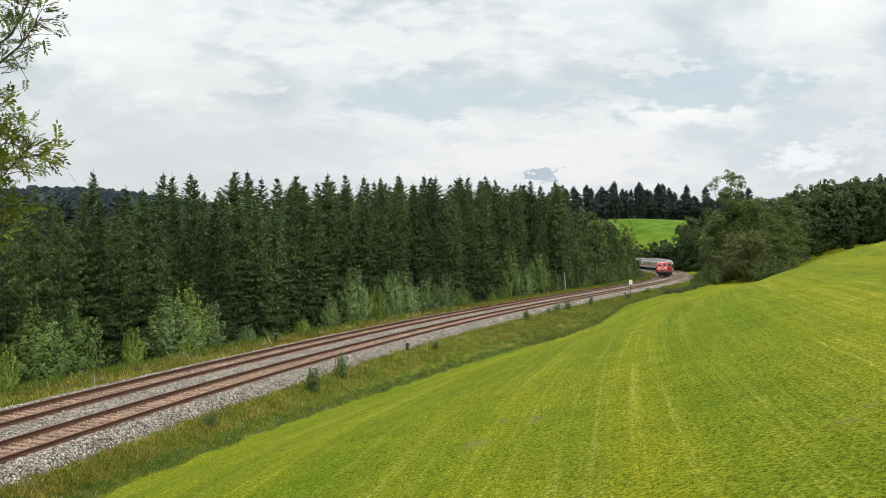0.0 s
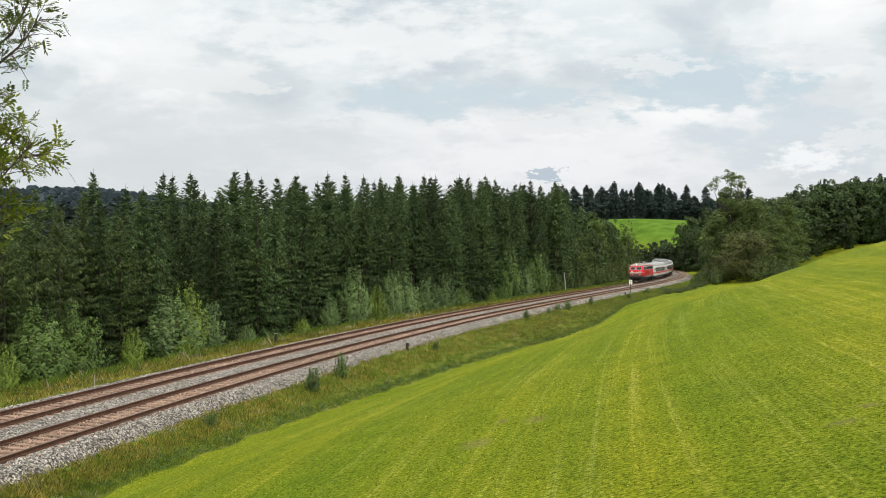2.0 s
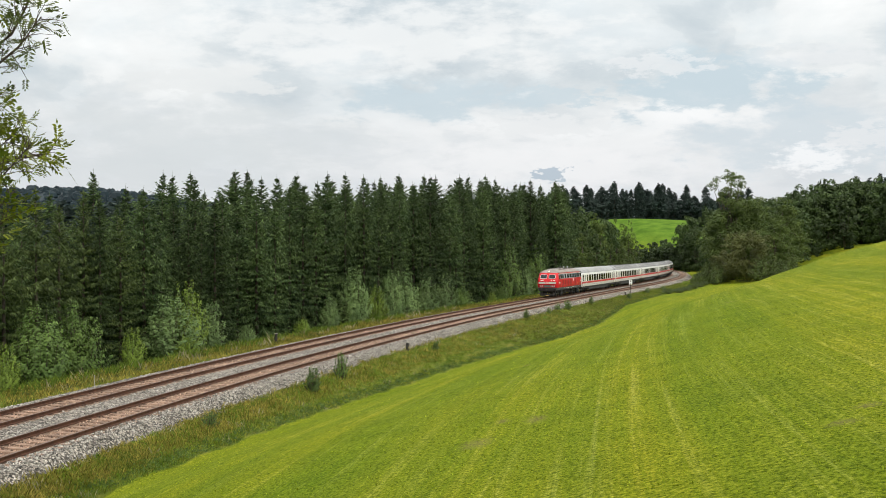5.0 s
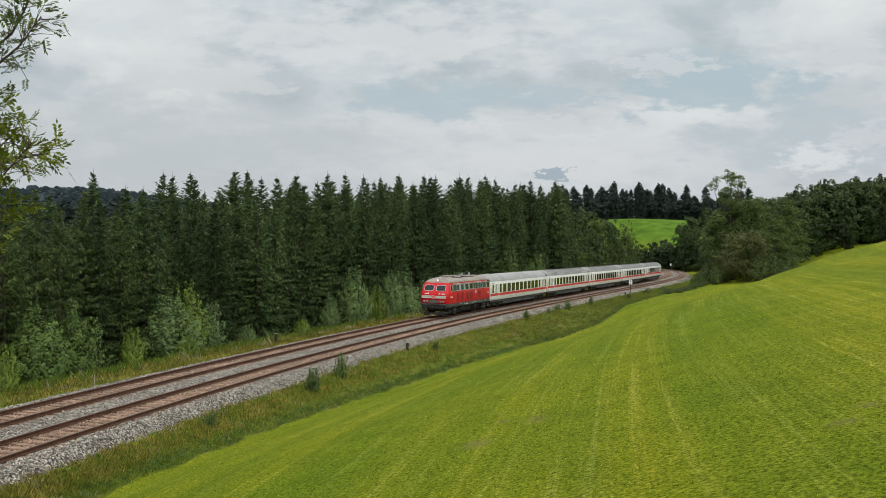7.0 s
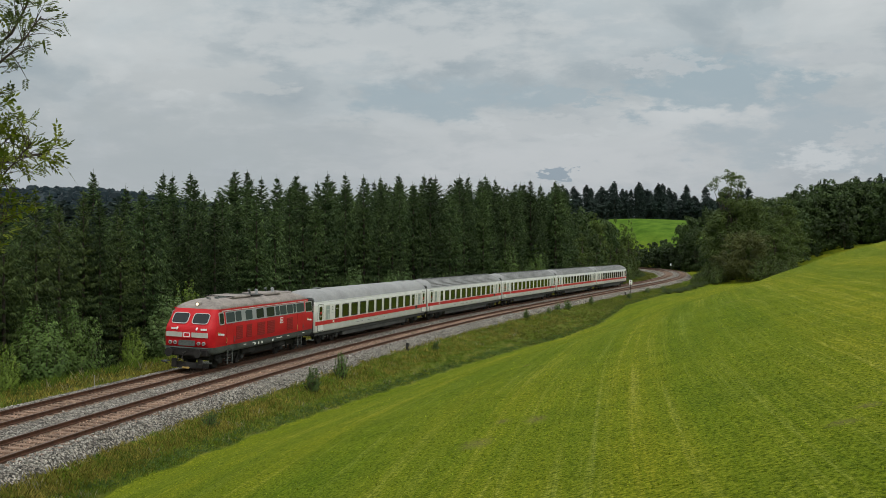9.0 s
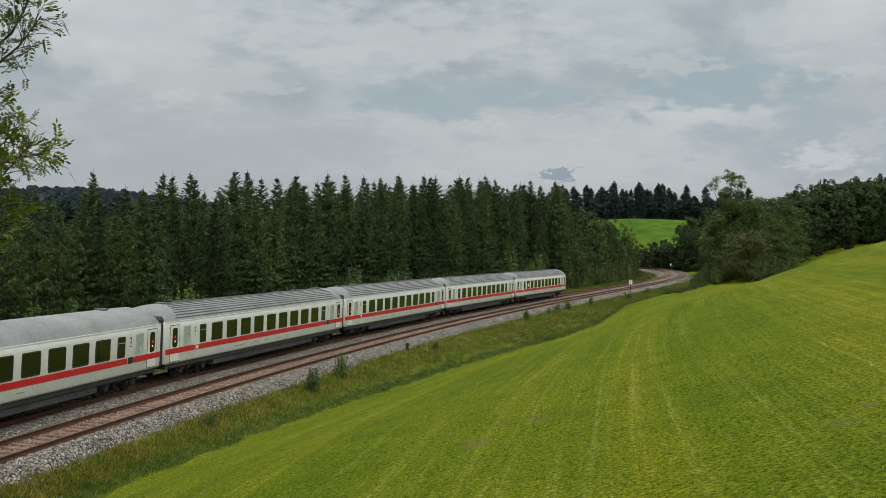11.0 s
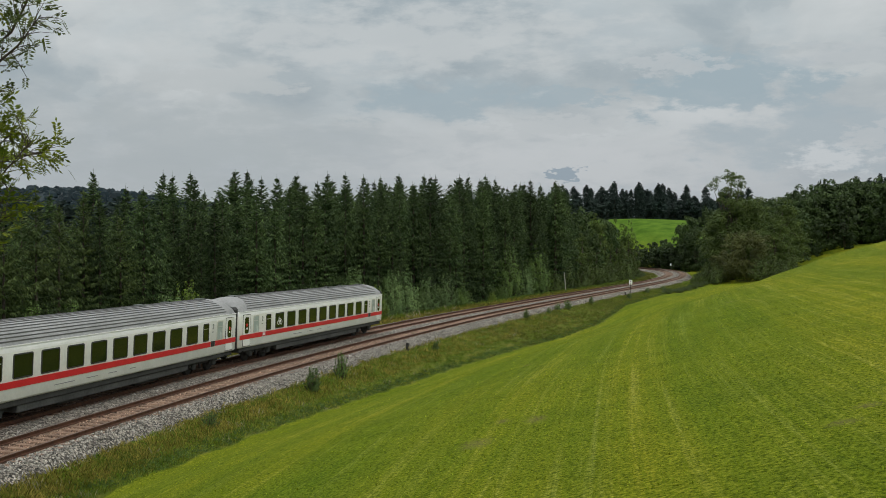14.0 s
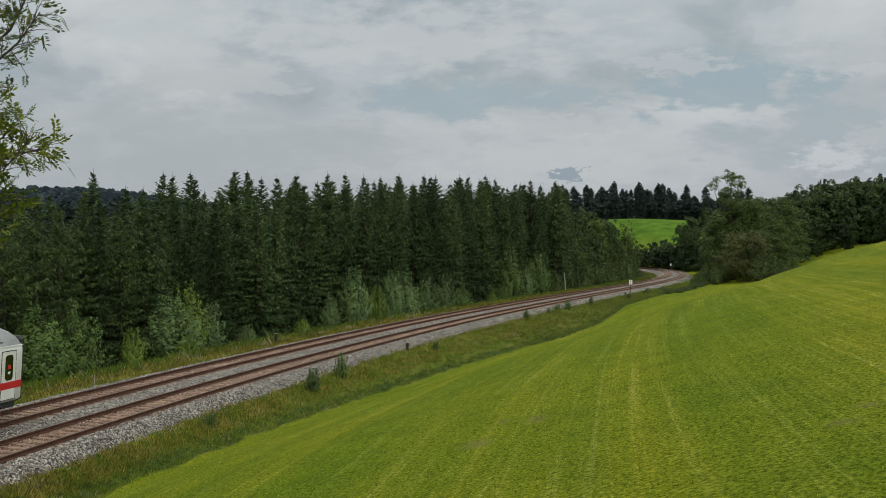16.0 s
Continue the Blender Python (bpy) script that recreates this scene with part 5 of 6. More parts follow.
def loco_mould():
    c = thing("diesel_locomotive", "traffic red four-axle diesel locomotive with grey frame and dusty roof", "locomotive")
    lv = [(0.95, 7.25, 1.45, 0.35, 0.10), (1.10, 7.42, 1.50, 0.35, 0.12), (1.34, 7.46, 1.52, 0.35, 0.12), (1.36, 7.48, 1.53, 0.38, 0.14), (1.95, 7.54, 1.53, 0.40, 0.18),
          (2.35, 7.50, 1.53, 0.42, 0.20), (2.48, 7.42, 1.52, 0.42, 0.20), (3.28, 6.82, 1.42, 0.40, 0.16), (3.42, 6.68, 1.38, 0.40, 0.14), (3.46, 6.66, 1.39, 0.42, 0.14),
          (3.62, 6.35, 1.26, 0.5, 0.1), (3.77, 5.9, 1.02, 0.55, 0.05), (3.87, 5.6, 0.75, 0.5, 0), (3.93, 5.0, 0.45, 0.3, 0), (3.95, 4.4, 0.15, 0.1, 0)]

    def pick(z0, z1):
        if z0 >= 3.42:
            return 2
        return 1 if z0 >= 1.34 else 0
    part("body", shell(lv, [M["frame_grey"], M["red"], M["roof_loco"]], pick), c, "red body above a grey frame, sooty roof")
    for x in (4.3, -4.3):
        bogie(c, x, 2.8, "black grimy bogie")
    part("underbody", (box_bm(13.6, 1.9, 0.5, 0.05, (0, 0, 0.80)), M["black"]), c, "black underbody equipment")
    part("fuel_tank", (box_bm(3.6, 2.3, 0.55, 0.12, (0, 0, 0.68)), M["black"]), c, "black underfloor fuel tank")
    for x in (8.05, -8.05):
        buffers(c, x)
        part("buffer_beam", (box_bm(0.5, 2.5, 0.4, 0.06, (x - math.copysign(0.72, x), 0, 1.02)), M["black"]), c)

    def plate(name, w, h, d, r, mat, at, label="", hole=0.0, under=None):
        return part(name, mesh_of(name, *rounded_panel(w, h, d, r, hole), mat), under or c, label, at)

    for sg in (1, -1):
        lean = 7.1 * sg
        # silver window band of the engine room
        band = plate("window_band", 11.62, 0.68, 0.03, 0.05, M["band"], pose(0.10, sg * 1.472, 2.92, lean), "silver window band")
        for x0, x1, g in ((5.86, 4.80, "glass_engine"), (4.68, 3.92, "glass_engine"), (3.36, 2.44, "glass_engine"), (1.85, 0.81, "glass_loco"), (0.39, -0.77, "glass_loco"), (-0.97, -1.57, "glass_engine"),
                          (-1.66, -2.67, "glass_engine"), (-2.79, -3.74, "glass_engine"), (-3.83, -4.25, "glass_engine"), (-4.36, -5.64, "glass_engine")):
            plate("window", x1 - x0 if x1 > x0 else x0 - x1, 0.56, 0.04, 0.09, M[g], pose((x0 + x1) / 2 - 0.10, 0, 0), "dark engine room pane", 0, band)
        # cab side windows
        for x, w in ((6.42, 0.50), (-6.50, 1.10)):
            f = plate("cab_window", w + 0.12, 0.72, 0.03, 0.12, M["alu"], pose(x, sg * 1.475, 2.90, lean), "cab side window with a silver frame", 0.06)
            plate("pane", w, 0.60, 0.02, 0.08, M["glass_loco"], pose(0, 0, 0), "", 0, f)
        # louvred grilles
        for x, w in ((4.21, 0.86), (2.90, 0.72), (1.22, 1.10), (-0.22, 1.10), (-3.2, 0.95)):
            g = plate("grille", w, 0.78, 0.025, 0.03, M["red_dark"], pose(x, sg * 1.535, 1.98), "dark red louvred grille")
            for k in range(7):
                part("slat", (box_bm(w * 0.94, 0.03, 0.03, 0.0, (0, sg * 0.012, -0.31 + 0.103 * k)), M["red_slat"]), g)
        # doors with yellow handrails
        for x in (5.42, -4.86):
            d = plate("door", 0.82, 1.14, 0.02, 0.03, M["red"], pose(x, sg * 1.533, 1.94), "red engine room door")
            plate("door_seal", 0.88, 1.18, 0.012, 0.04, M["red_dark"], pose(0, 0, 0), "", 0.03, d)
            for hx in (-0.5, 0.5):
                V, F = tube([(hx, sg * 0.05, -0.45), (hx, sg * 0.07, -0.3), (hx, sg * 0.05, -0.12)], [0.018, 0.018, 0.018], 6)
                part("handrail", mesh_of("handrail", V, F, M["yellow"] if hx > 0 else M["frame_grey"]), d)
            for k, z in enumerate((0.45, 0.75, 1.05)):
                part("step", (box_bm(0.6, 0.28, 0.04, 0.01, (0, sg * -0.08, z - 1.94)), M["black"]), d)
            for hx in (-0.3, 0.3):
                part("step_stringer", (box_bm(0.04, 0.05, 0.8, 0.0, (hx, sg * 0.03, -1.25)), M["frame_grey"]), d)
        em = plate("emblem", 0.46, 0.36, 0.02, 0.05, M["coach_white"], pose(-1.84, sg * 1.54, 2.28), "white square emblem with a red border")
        plate("emblem_border", 0.38, 0.28, 0.03, 0.04, M["stripe"], pose(0, 0, 0), "", 0.06, em)
        for x in (6.55, -6.55):
            lg = part("lettering_bar", (box_bm(0.75, 0.012, 0.11, 0.02, (0, 0, 0)), M["coach_white"]), c, "slanted pale lettering", pose(x, sg * 1.542, 2.02, 0, 6 * -sg, 0))
            part("lettering_bar", (box_bm(0.35, 0.014, 0.09, 0.02, (0.22 * sg, 0, 0.06)), M["yellow"]), lg)
        for x, w in ((-1.6, 0.9), (-3.0, 0.4), (3.4, 0.35), (2.2, 0.3), (-5.6, 0.4)):
            part("small_print", (box_bm(w, 0.01, 0.05, 0.0, (x, sg * 1.522, 1.2)), M["coach_body"]), c)
        for x in (1.5, 1.0, 2.0, -0.6):
            part("filler_cap", (box_bm(0.16, 0.05, 0.16, 0.03, (x, sg * 1.52, 1.12)), M["coach_body"]), c)
        part("rain_strip", (box_bm(13.2, 0.05, 0.045, 0.0, (0, sg * 1.385, 3.40)), M["red"]), c, "red rain strip")
        part("pinstripe", (box_bm(12.6, 0.03, 0.03, 0.0, (0, sg * 1.437, 3.31)), M["coach_body"]), c, "thin pale line above the windows")
        for x in (-2.2, 2.3):
            part("air_reservoir", mesh_of("air_reservoir", *tube([(x - 0.8, sg * 1.1, 0.75), (x + 0.8, sg * 1.1, 0.75)], [0.2, 0.2], 12), M["black"], smooth_it=True), c)
    for e in (1, -1):
        for sg in (1, -1):
            f = plate("windscreen", 1.00, 0.72, 0.04, 0.18, M["alu"], pose(e * 7.20, sg * 0.62, 2.90, -36.9 * e, 0, 90), "two-part windscreen in a pale rubber frame", 0.035)
            plate("pane", 0.94, 0.66, 0.03, 0.13, M["glass_loco"], pose(0, 0, 0), "", 0, f)
            V, F = tube([(0, 0.05 * e, 0.40), (0.1, 0.05 * e, -0.05)], [0.012, 0.012], 5)
            part("wiper", mesh_of("wiper", V, F, M["black"]), f)
            plate("nose_panel", 1.0, 0.27, 0.03, 0.03, M["nose"], pose(e * 7.62, sg * 0.78, 2.02, 0, 0, 90), "pale grey nose stripe")
            for y in (0.72, 1.02):
                V, F = tube([(e * 7.52, sg * y, 1.56), (e * 7.64, sg * y, 1.56), (e * 7.645, sg * y, 1.56)], [0.10, 0.10, 0.085], 14)
                l = part("headlamp", mesh_of("headlamp", V, F, M["alu"]), c, "round headlamp in a chrome bezel")
                V, F = tube([(e * 7.63, sg * y, 1.56), (e * 7.655, sg * y, 1.56)], [0.07, 0.055], 12)
                part("lens", mesh_of("lens", V, F, M["lens"]), l)
            V, F = tube([(e * 7.7, sg * 0.6, 2.30), (e * 7.58, sg * 0.6, 2.42)], [0.05, 0.05], 8)
            part("lamp_bracket", mesh_of("lamp_bracket", V, F, M["coach_white"]), c)
            part("rail_guard", (box_bm(0.12, 0.3, 0.5, 0.03, (e * 7.5, sg * 0.8, 0.42)), M["black"]), c)
            V, F = tube([(e * 7.75, sg * 1.35, 0.55), (e * 7.95, sg * 1.35, 0.52), (e * 7.95, sg * 0.95, 0.45)], [0.03, 0.03, 0.03], 6)
            part("brake_hose", mesh_of("brake_hose", V, F, M["rubber"]), c)
            part("corner_step", (box_bm(0.35, 0.35, 0.05, 0.01, (e * 7.55, sg * 1.28, 0.5)), M["frame_grey"]), c)
            part("number_bar", (box_bm(0.02, 0.36, 0.10, 0.0, (e * 7.60, sg * 0.9 + 0.1, 2.34)), M["coach_white"]), c, "pale number bar")
        plate("emblem", 0.52, 0.36, 0.05, 0.05, M["stripe"], pose(e * 7.63, 0, 2.02, 0, 0, 90), "small red emblem on the nose")
        plate("emblem_field", 0.40, 0.26, 0.06, 0.03, M["coach_white"], pose(e * 7.632, 0, 2.02, 0, 0, 90), "", 0.05)
        plate("lamp_grille", 1.0, 0.3, 0.05, 0.05, M["frame_grey"], pose(e * 7.61, 0, 1.56, 0, 0, 90), "grey grille between the lamps")
        part("nose_rail", (box_bm(0.06, 2.7, 0.06, 0.02, (e * 7.66, 0, 1.30)), M["frame_grey"]), c)
        # plough and coupling
        bm = bmesh.new()
        vs = [bm.verts.new(p) for p in ((e * 7.15, 1.15, 0.46), (e * 7.15, 1.15, 0.16), (e * 7.65, 0, 0.14), (e * 7.5, 0, 0.46), (e * 7.15, -1.15, 0.16), (e * 7.15, -1.15, 0.46))]
        bm.faces.new((vs[0], vs[1], vs[2], vs[3])); bm.faces.new((vs[3], vs[2], vs[4], vs[5])); bm.faces.new((vs[0], vs[3], vs[5])); bm.faces.new((vs[1], vs[4], vs[2]))
        bm.faces.new((vs[0], vs[5], vs[4], vs[1]))
        part("plough", (bm, M["black"]), c, "black rail plough")
        part("plough_edge", (box_bm(0.05, 0.42, 0.09, 0.0, (e * 7.62, 0, 0.19)), M["yellow"]), c, "pale yellow plough edge")
        V, F = tube([(e * 7.7, 0, 1.05), (e * 8.05, 0, 1.03), (e * 8.1, 0, 0.75)], [0.06, 0.05, 0.07], 8)
        part("coupling_hook", mesh_of("coupling_hook", V, F, M["black"]), c)
        V, F = tube([(e * 6.22, 0, 3.68), (e * 6.50, 0, 3.66), (e * 6.54, 0, 3.66)], [0.16, 0.15, 0.12], 14)
        part("top_lamp", mesh_of("top_lamp", V, F, M["roof_loco"]), c, "roof headlamp")
    V, F = tube([(6.53, 0, 3.66), (6.57, 0, 3.66)], [0.085, 0.075], 12)
    part("lens", mesh_of("lens", V, F, M["lit"]), c, "lit warm white headlamp lens")
    # roof fittings
    part("fan_housing", (box_bm(2.6, 1.7, 0.16, 0.07, (2.6, 0, 3.94)), M["roof_loco"]), c, "raised cooler housing on the roof")
    part("exhaust_hood", (box_bm(2.3, 1.7, 0.16, 0.06, (-2.0, 0, 3.93)), M["roof_loco"]), c, "raised exhaust hood")
    part("exhaust_opening", (box_bm(1.5, 1.3, 0.06, 0.02, (0.35, 0.2, 3.95)), M["black"]), c, "black sooty exhaust opening")
    for x in (1.36, 3.84):
        part("roof_joint", (box_bm(0.07, 1.9, 0.06, 0.0, (x, 0, 3.99)), M["black"]), c)
    part("roof_hatch", (box_bm(2.2, 1.3, 0.12, 0.05, (-4.4, 0, 3.90)), M["roof_loco"]), c)
    for x in (4.9, 4.4, 3.9, 1.0, -3.2):
        part("roof_cap", mesh_of("roof_cap", *tube([(x, 0.35, 3.85), (x, 0.35, 4.02)], [0.14, 0.12], 10), M["frame_grey"]), c)
    for x in (-0.75, -3.2):
        part("exhaust_fin", (box_bm(0.10, 0.20, 0.36, 0.04, (x + 0.2, 0.32, 4.10)), M["band"]), c, "upright pale exhaust deflector")
        for y in (-0.22, 0.22):
            V, F = tube([(x, y, 3.96), (x + 0.05, y, 4.10), (x + 0.14, y, 4.22)], [0.07, 0.07, 0.09], 10)
            part("exhaust_pipe", mesh_of("exhaust_pipe", V, F, M["frame_grey"]), c, "short sooty exhaust pipe")
    for x in (5.6, -5.6):
        V, F = tube([(x, 0.3, 3.75), (x, 0.3, 3.98), (x + 0.35, 0.3, 4.0)], [0.03, 0.03, 0.06], 8)
        part("horn", mesh_of("horn", V, F, M["frame_grey"]), c)
    return c


COACH = coach_mould()
COACHES = [coach_mould(False), COACH] + [copy_thing(COACH, pose(0, 0, 0)) for _ in range(3)]
LOCO = loco_mould()


def bicycle_mark(coach):
    """A white bicycle pictogram on a window of the last coach."""
    chunks = []
    for cx in (-0.2, 0.2):
        ring = [(cx + 0.15 * math.cos(t), 0, -0.1 + 0.15 * math.sin(t)) for t in np.arange(17) * math.pi / 8]
        chunks.append(tube(ring, [0.014] * 17, 5))
    for a_, b_ in (((-0.2, -0.1), (-0.08, 0.14)), ((-0.08, 0.14), (0.16, 0.14)), ((0.2, -0.1), (0.14, 0.22)), ((-0.08, 0.14), (0.0, -0.1)), ((0.0, -0.1), (0.16, 0.14)), ((-0.2, -0.1), (0.0, -0.1)), ((0.08, 0.24), (0.16, 0.22))):
        chunks.append(tube([(a_[0], 0, a_[1]), (b_[0], 0, b_[1])], [0.014, 0.014], 5))
    part("pictogram", mesh_of("pictogram", *join_lists(chunks), M["coach_white"]), coach, "white bicycle pictogram on the window", pose(7.3, COACH_Y + 0.02, 2.25))


bicycle_mark(COACHES[-1])
tagged(COACHES[-1], "light grey last coach with red stripe and a bicycle pictogram")
tagged(COACHES[0], "light grey leading coach with red stripe and smooth roof")

# ---------------------------------------------------------------- the ash tree beside the camera
def ash_leaf(rng, p, d, size):
    """A pinnate leaf: paired leaflets along a stalk."""
    V, F = [], []
    d = d / np.linalg.norm(d)
    side = np.cross(d, np.array((0, 0, 1.0))) + rng.normal(scale=0.35, size=3)
    side /= np.linalg.norm(side)
    n = 5
    for i in range(n + 1):
        q = p + d * size * (0.25 + 0.75 * i / n) - np.array((0, 0, 0.12 * size * (i / n) ** 2))
        for sg in ((1, -1) if i < n else (0,)):
            t = (d * 0.55 + side * sg * 0.95 - np.array((0, 0, rng.uniform(0, 0.45)))) if sg else d
            t = t / np.linalg.norm(t)
            L = size * 0.40 * rng.uniform(0.8, 1.15)
            w = np.cross(t, np.cross(side, d)) * L * 0.20
            o = len(V)
            V += [q, q + t * L * 0.5 + w, q + t * L, q + t * L * 0.5 - w]
            F.append((o, o + 1, o + 2, o + 3))
    return V, F


def build_ash():
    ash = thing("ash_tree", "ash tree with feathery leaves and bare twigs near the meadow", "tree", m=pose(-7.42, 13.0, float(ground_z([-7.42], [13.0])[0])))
    z0 = ash.matrix_basis.translation.z
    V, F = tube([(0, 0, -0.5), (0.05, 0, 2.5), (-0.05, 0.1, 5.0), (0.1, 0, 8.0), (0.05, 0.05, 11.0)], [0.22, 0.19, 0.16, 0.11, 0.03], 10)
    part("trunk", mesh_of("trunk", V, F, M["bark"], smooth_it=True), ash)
    r2 = np.random.default_rng(3)
    made = []
    # way points from the trunk outwards: along x, depth, height of the eye's world; leafiness; plain leaves or the copy
    # with shade in its colour
    for pts, leafy, k in ((((0, 0, 8.75), (1.1, 0, 9.0), (1.7, 0.0, 9.22), (2.1, -0.1, 9.50), (2.43, -0.2, 9.86)), 30, "ash_shaded"),
                          (((0, 0, 9.0), (1.3, 0.2, 9.25), (1.85, 0.3, 9.75), (2.05, 0.3, 10.12), (2.2, 0.3, 10.5)), 38, "ash_shaded"),
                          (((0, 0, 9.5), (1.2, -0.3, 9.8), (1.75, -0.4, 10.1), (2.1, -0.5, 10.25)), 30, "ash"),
                          (((0, 0, 8.2), (1.2, -0.4, 8.45), (1.75, -0.4, 8.78), (2.0, -0.4, 8.84)), 7, "ash_shaded"),
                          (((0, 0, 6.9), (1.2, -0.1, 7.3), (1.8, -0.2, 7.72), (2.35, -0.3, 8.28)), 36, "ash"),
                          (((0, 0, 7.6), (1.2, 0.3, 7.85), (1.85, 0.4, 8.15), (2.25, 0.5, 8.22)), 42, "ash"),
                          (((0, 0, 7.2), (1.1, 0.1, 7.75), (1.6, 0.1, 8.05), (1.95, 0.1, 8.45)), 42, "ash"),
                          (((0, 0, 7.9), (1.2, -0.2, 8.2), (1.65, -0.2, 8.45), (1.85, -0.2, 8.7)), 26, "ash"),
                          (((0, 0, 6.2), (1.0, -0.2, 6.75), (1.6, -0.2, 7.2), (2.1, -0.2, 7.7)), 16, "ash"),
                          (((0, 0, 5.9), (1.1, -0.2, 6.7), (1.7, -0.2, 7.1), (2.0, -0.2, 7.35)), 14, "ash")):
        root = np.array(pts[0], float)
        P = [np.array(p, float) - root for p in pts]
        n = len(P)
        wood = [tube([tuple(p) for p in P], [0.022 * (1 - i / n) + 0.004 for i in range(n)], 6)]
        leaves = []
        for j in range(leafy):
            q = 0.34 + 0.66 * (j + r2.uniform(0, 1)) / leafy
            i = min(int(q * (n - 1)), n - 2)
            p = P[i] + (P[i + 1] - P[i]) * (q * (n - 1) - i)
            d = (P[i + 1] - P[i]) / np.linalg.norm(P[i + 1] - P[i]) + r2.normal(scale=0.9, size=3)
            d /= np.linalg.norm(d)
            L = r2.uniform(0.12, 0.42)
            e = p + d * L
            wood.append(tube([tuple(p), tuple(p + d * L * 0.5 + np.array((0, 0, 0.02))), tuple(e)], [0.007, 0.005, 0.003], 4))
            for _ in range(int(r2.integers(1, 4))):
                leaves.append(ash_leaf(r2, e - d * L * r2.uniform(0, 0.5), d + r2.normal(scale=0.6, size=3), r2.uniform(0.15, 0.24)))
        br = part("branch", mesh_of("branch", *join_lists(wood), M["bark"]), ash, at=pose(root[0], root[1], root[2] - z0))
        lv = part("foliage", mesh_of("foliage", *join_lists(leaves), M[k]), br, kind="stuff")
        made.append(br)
    return made


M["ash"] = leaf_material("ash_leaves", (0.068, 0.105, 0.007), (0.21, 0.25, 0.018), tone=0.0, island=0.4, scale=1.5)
# same leaves, darkened in colour for the shade they show against the sky
M["ash_shaded"] = leaf_material("shaded_ash_leaves", (0.05, 0.075, 0.014), (0.12, 0.15, 0.03), tone=0.0, island=0.4, scale=1.5)
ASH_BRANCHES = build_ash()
M["post_wood"] = material("weathered_post", (0.20, 0.19, 0.16), (0.42, 0.40, 0.34), scale=4, rough=0.9)
M["post_dark"] = material("dark_post", (0.015, 0.014, 0.012), (0.05, 0.045, 0.04), scale=6, rough=0.9)


# ---------------------------------------------------------------- lineside things
def stand(name, label, category, s, a, turn=None, group=""):
    x, y = along(s, a)
    z = float(ground_z([x], [y])[0])
    t = math.degrees(float(np.interp(s, ARC, TURN))) if turn is None else turn
    return thing(name, label, category, group, pose(x, y, z, 0, 0, t))


def build_lineside():
    b = stand("distance_board", "white board with dark marks on a thin post", "track sign", 89.5, -6.45, 0)
    part("post", mesh_of("post", *tube([(0, 0, -0.4), (0, 0, 1.75)], [0.045, 0.04], 8), M["post_dark"]), b)
    bd = part("board", (box_bm(0.54, 0.04, 0.78, 0.02, (0, 0, 2.05)), M["coach_white"]), b, "white board")
    part("mark_bar", (box_bm(0.16, 0.02, 0.24, 0.02, (0.0, -0.03, 2.20)), M["post_dark"]), bd)
    part("mark_bar", (box_bm(0.12, 0.02, 0.14, 0.02, (0.03, -0.03, 1.87)), M["post_dark"]), bd)
    p = stand("timber_pole", "leaning grey timber pole at the edge of the wood", "pole", 99.5, 7.2, 0)
    part("shaft", mesh_of("shaft", *tube([(0, 0, -0.4), (-0.15, 0, 1.6), (-0.34, 0, 3.4)], [0.11, 0.10, 0.08], 8), M["post_wood"]), p)
    part("cap", mesh_of("cap", *tube([(-0.34, 0, 3.4), (-0.345, 0, 3.46)], [0.09, 0.06], 8), M["alu"]), p)
    g = stand("signal_post", "distant white marker on a dark post at the bend", "track sign", 290, -7.4, 0)
    part("post", mesh_of("post", *tube([(0, 0, -0.4), (0, 0, 2.2)], [0.07, 0.06], 8), M["post_dark"]), g)
    part("board", (box_bm(0.52, 0.05, 0.8, 0.03, (0, 0, 2.55)), M["coach_white"]), g)
    for s, a, h in ((-13.5, -6.3, 0.55), (-9.6, 6.2, 0.75), (86, -6.2, 0.5)):
        m = stand("marker_post", "short dark marker post beside the ballast", "post", s, a, group="marker posts")
        part("shaft", (box_bm(0.20, 0.20, h + 0.3, 0.03, (0, 0, h / 2 - 0.15)), M["post_dark"]), m)
        part("cap", (box_bm(0.22, 0.22, 0.04, 0.01, (0, 0, h)), M["post_wood"]), m)
    for s in (-46.5, -38.0):
        m = stand("marker_post", "thin pale marker stake in the verge grass", "post", s, 3.9, group="marker posts")
        part("shaft", mesh_of("shaft", *tube([(0, 0, -0.2), (0.02, 0, 0.75)], [0.03, 0.025], 6), M["post_wood"]), m)
        part("cap", mesh_of("cap", *tube([(0.02, 0, 0.75), (0.02, 0, 0.85)], [0.035, 0.03], 6), M["post_wood"]), m)


build_lineside()


# ---------------------------------------------------------------- grasses, herbs and loose stones
M["flower"] = leaf_material("cream_flowers", (0.24, 0.22, 0.11), (0.44, 0.40, 0.26), tone=0.0, island=0.3, scale=0.6)


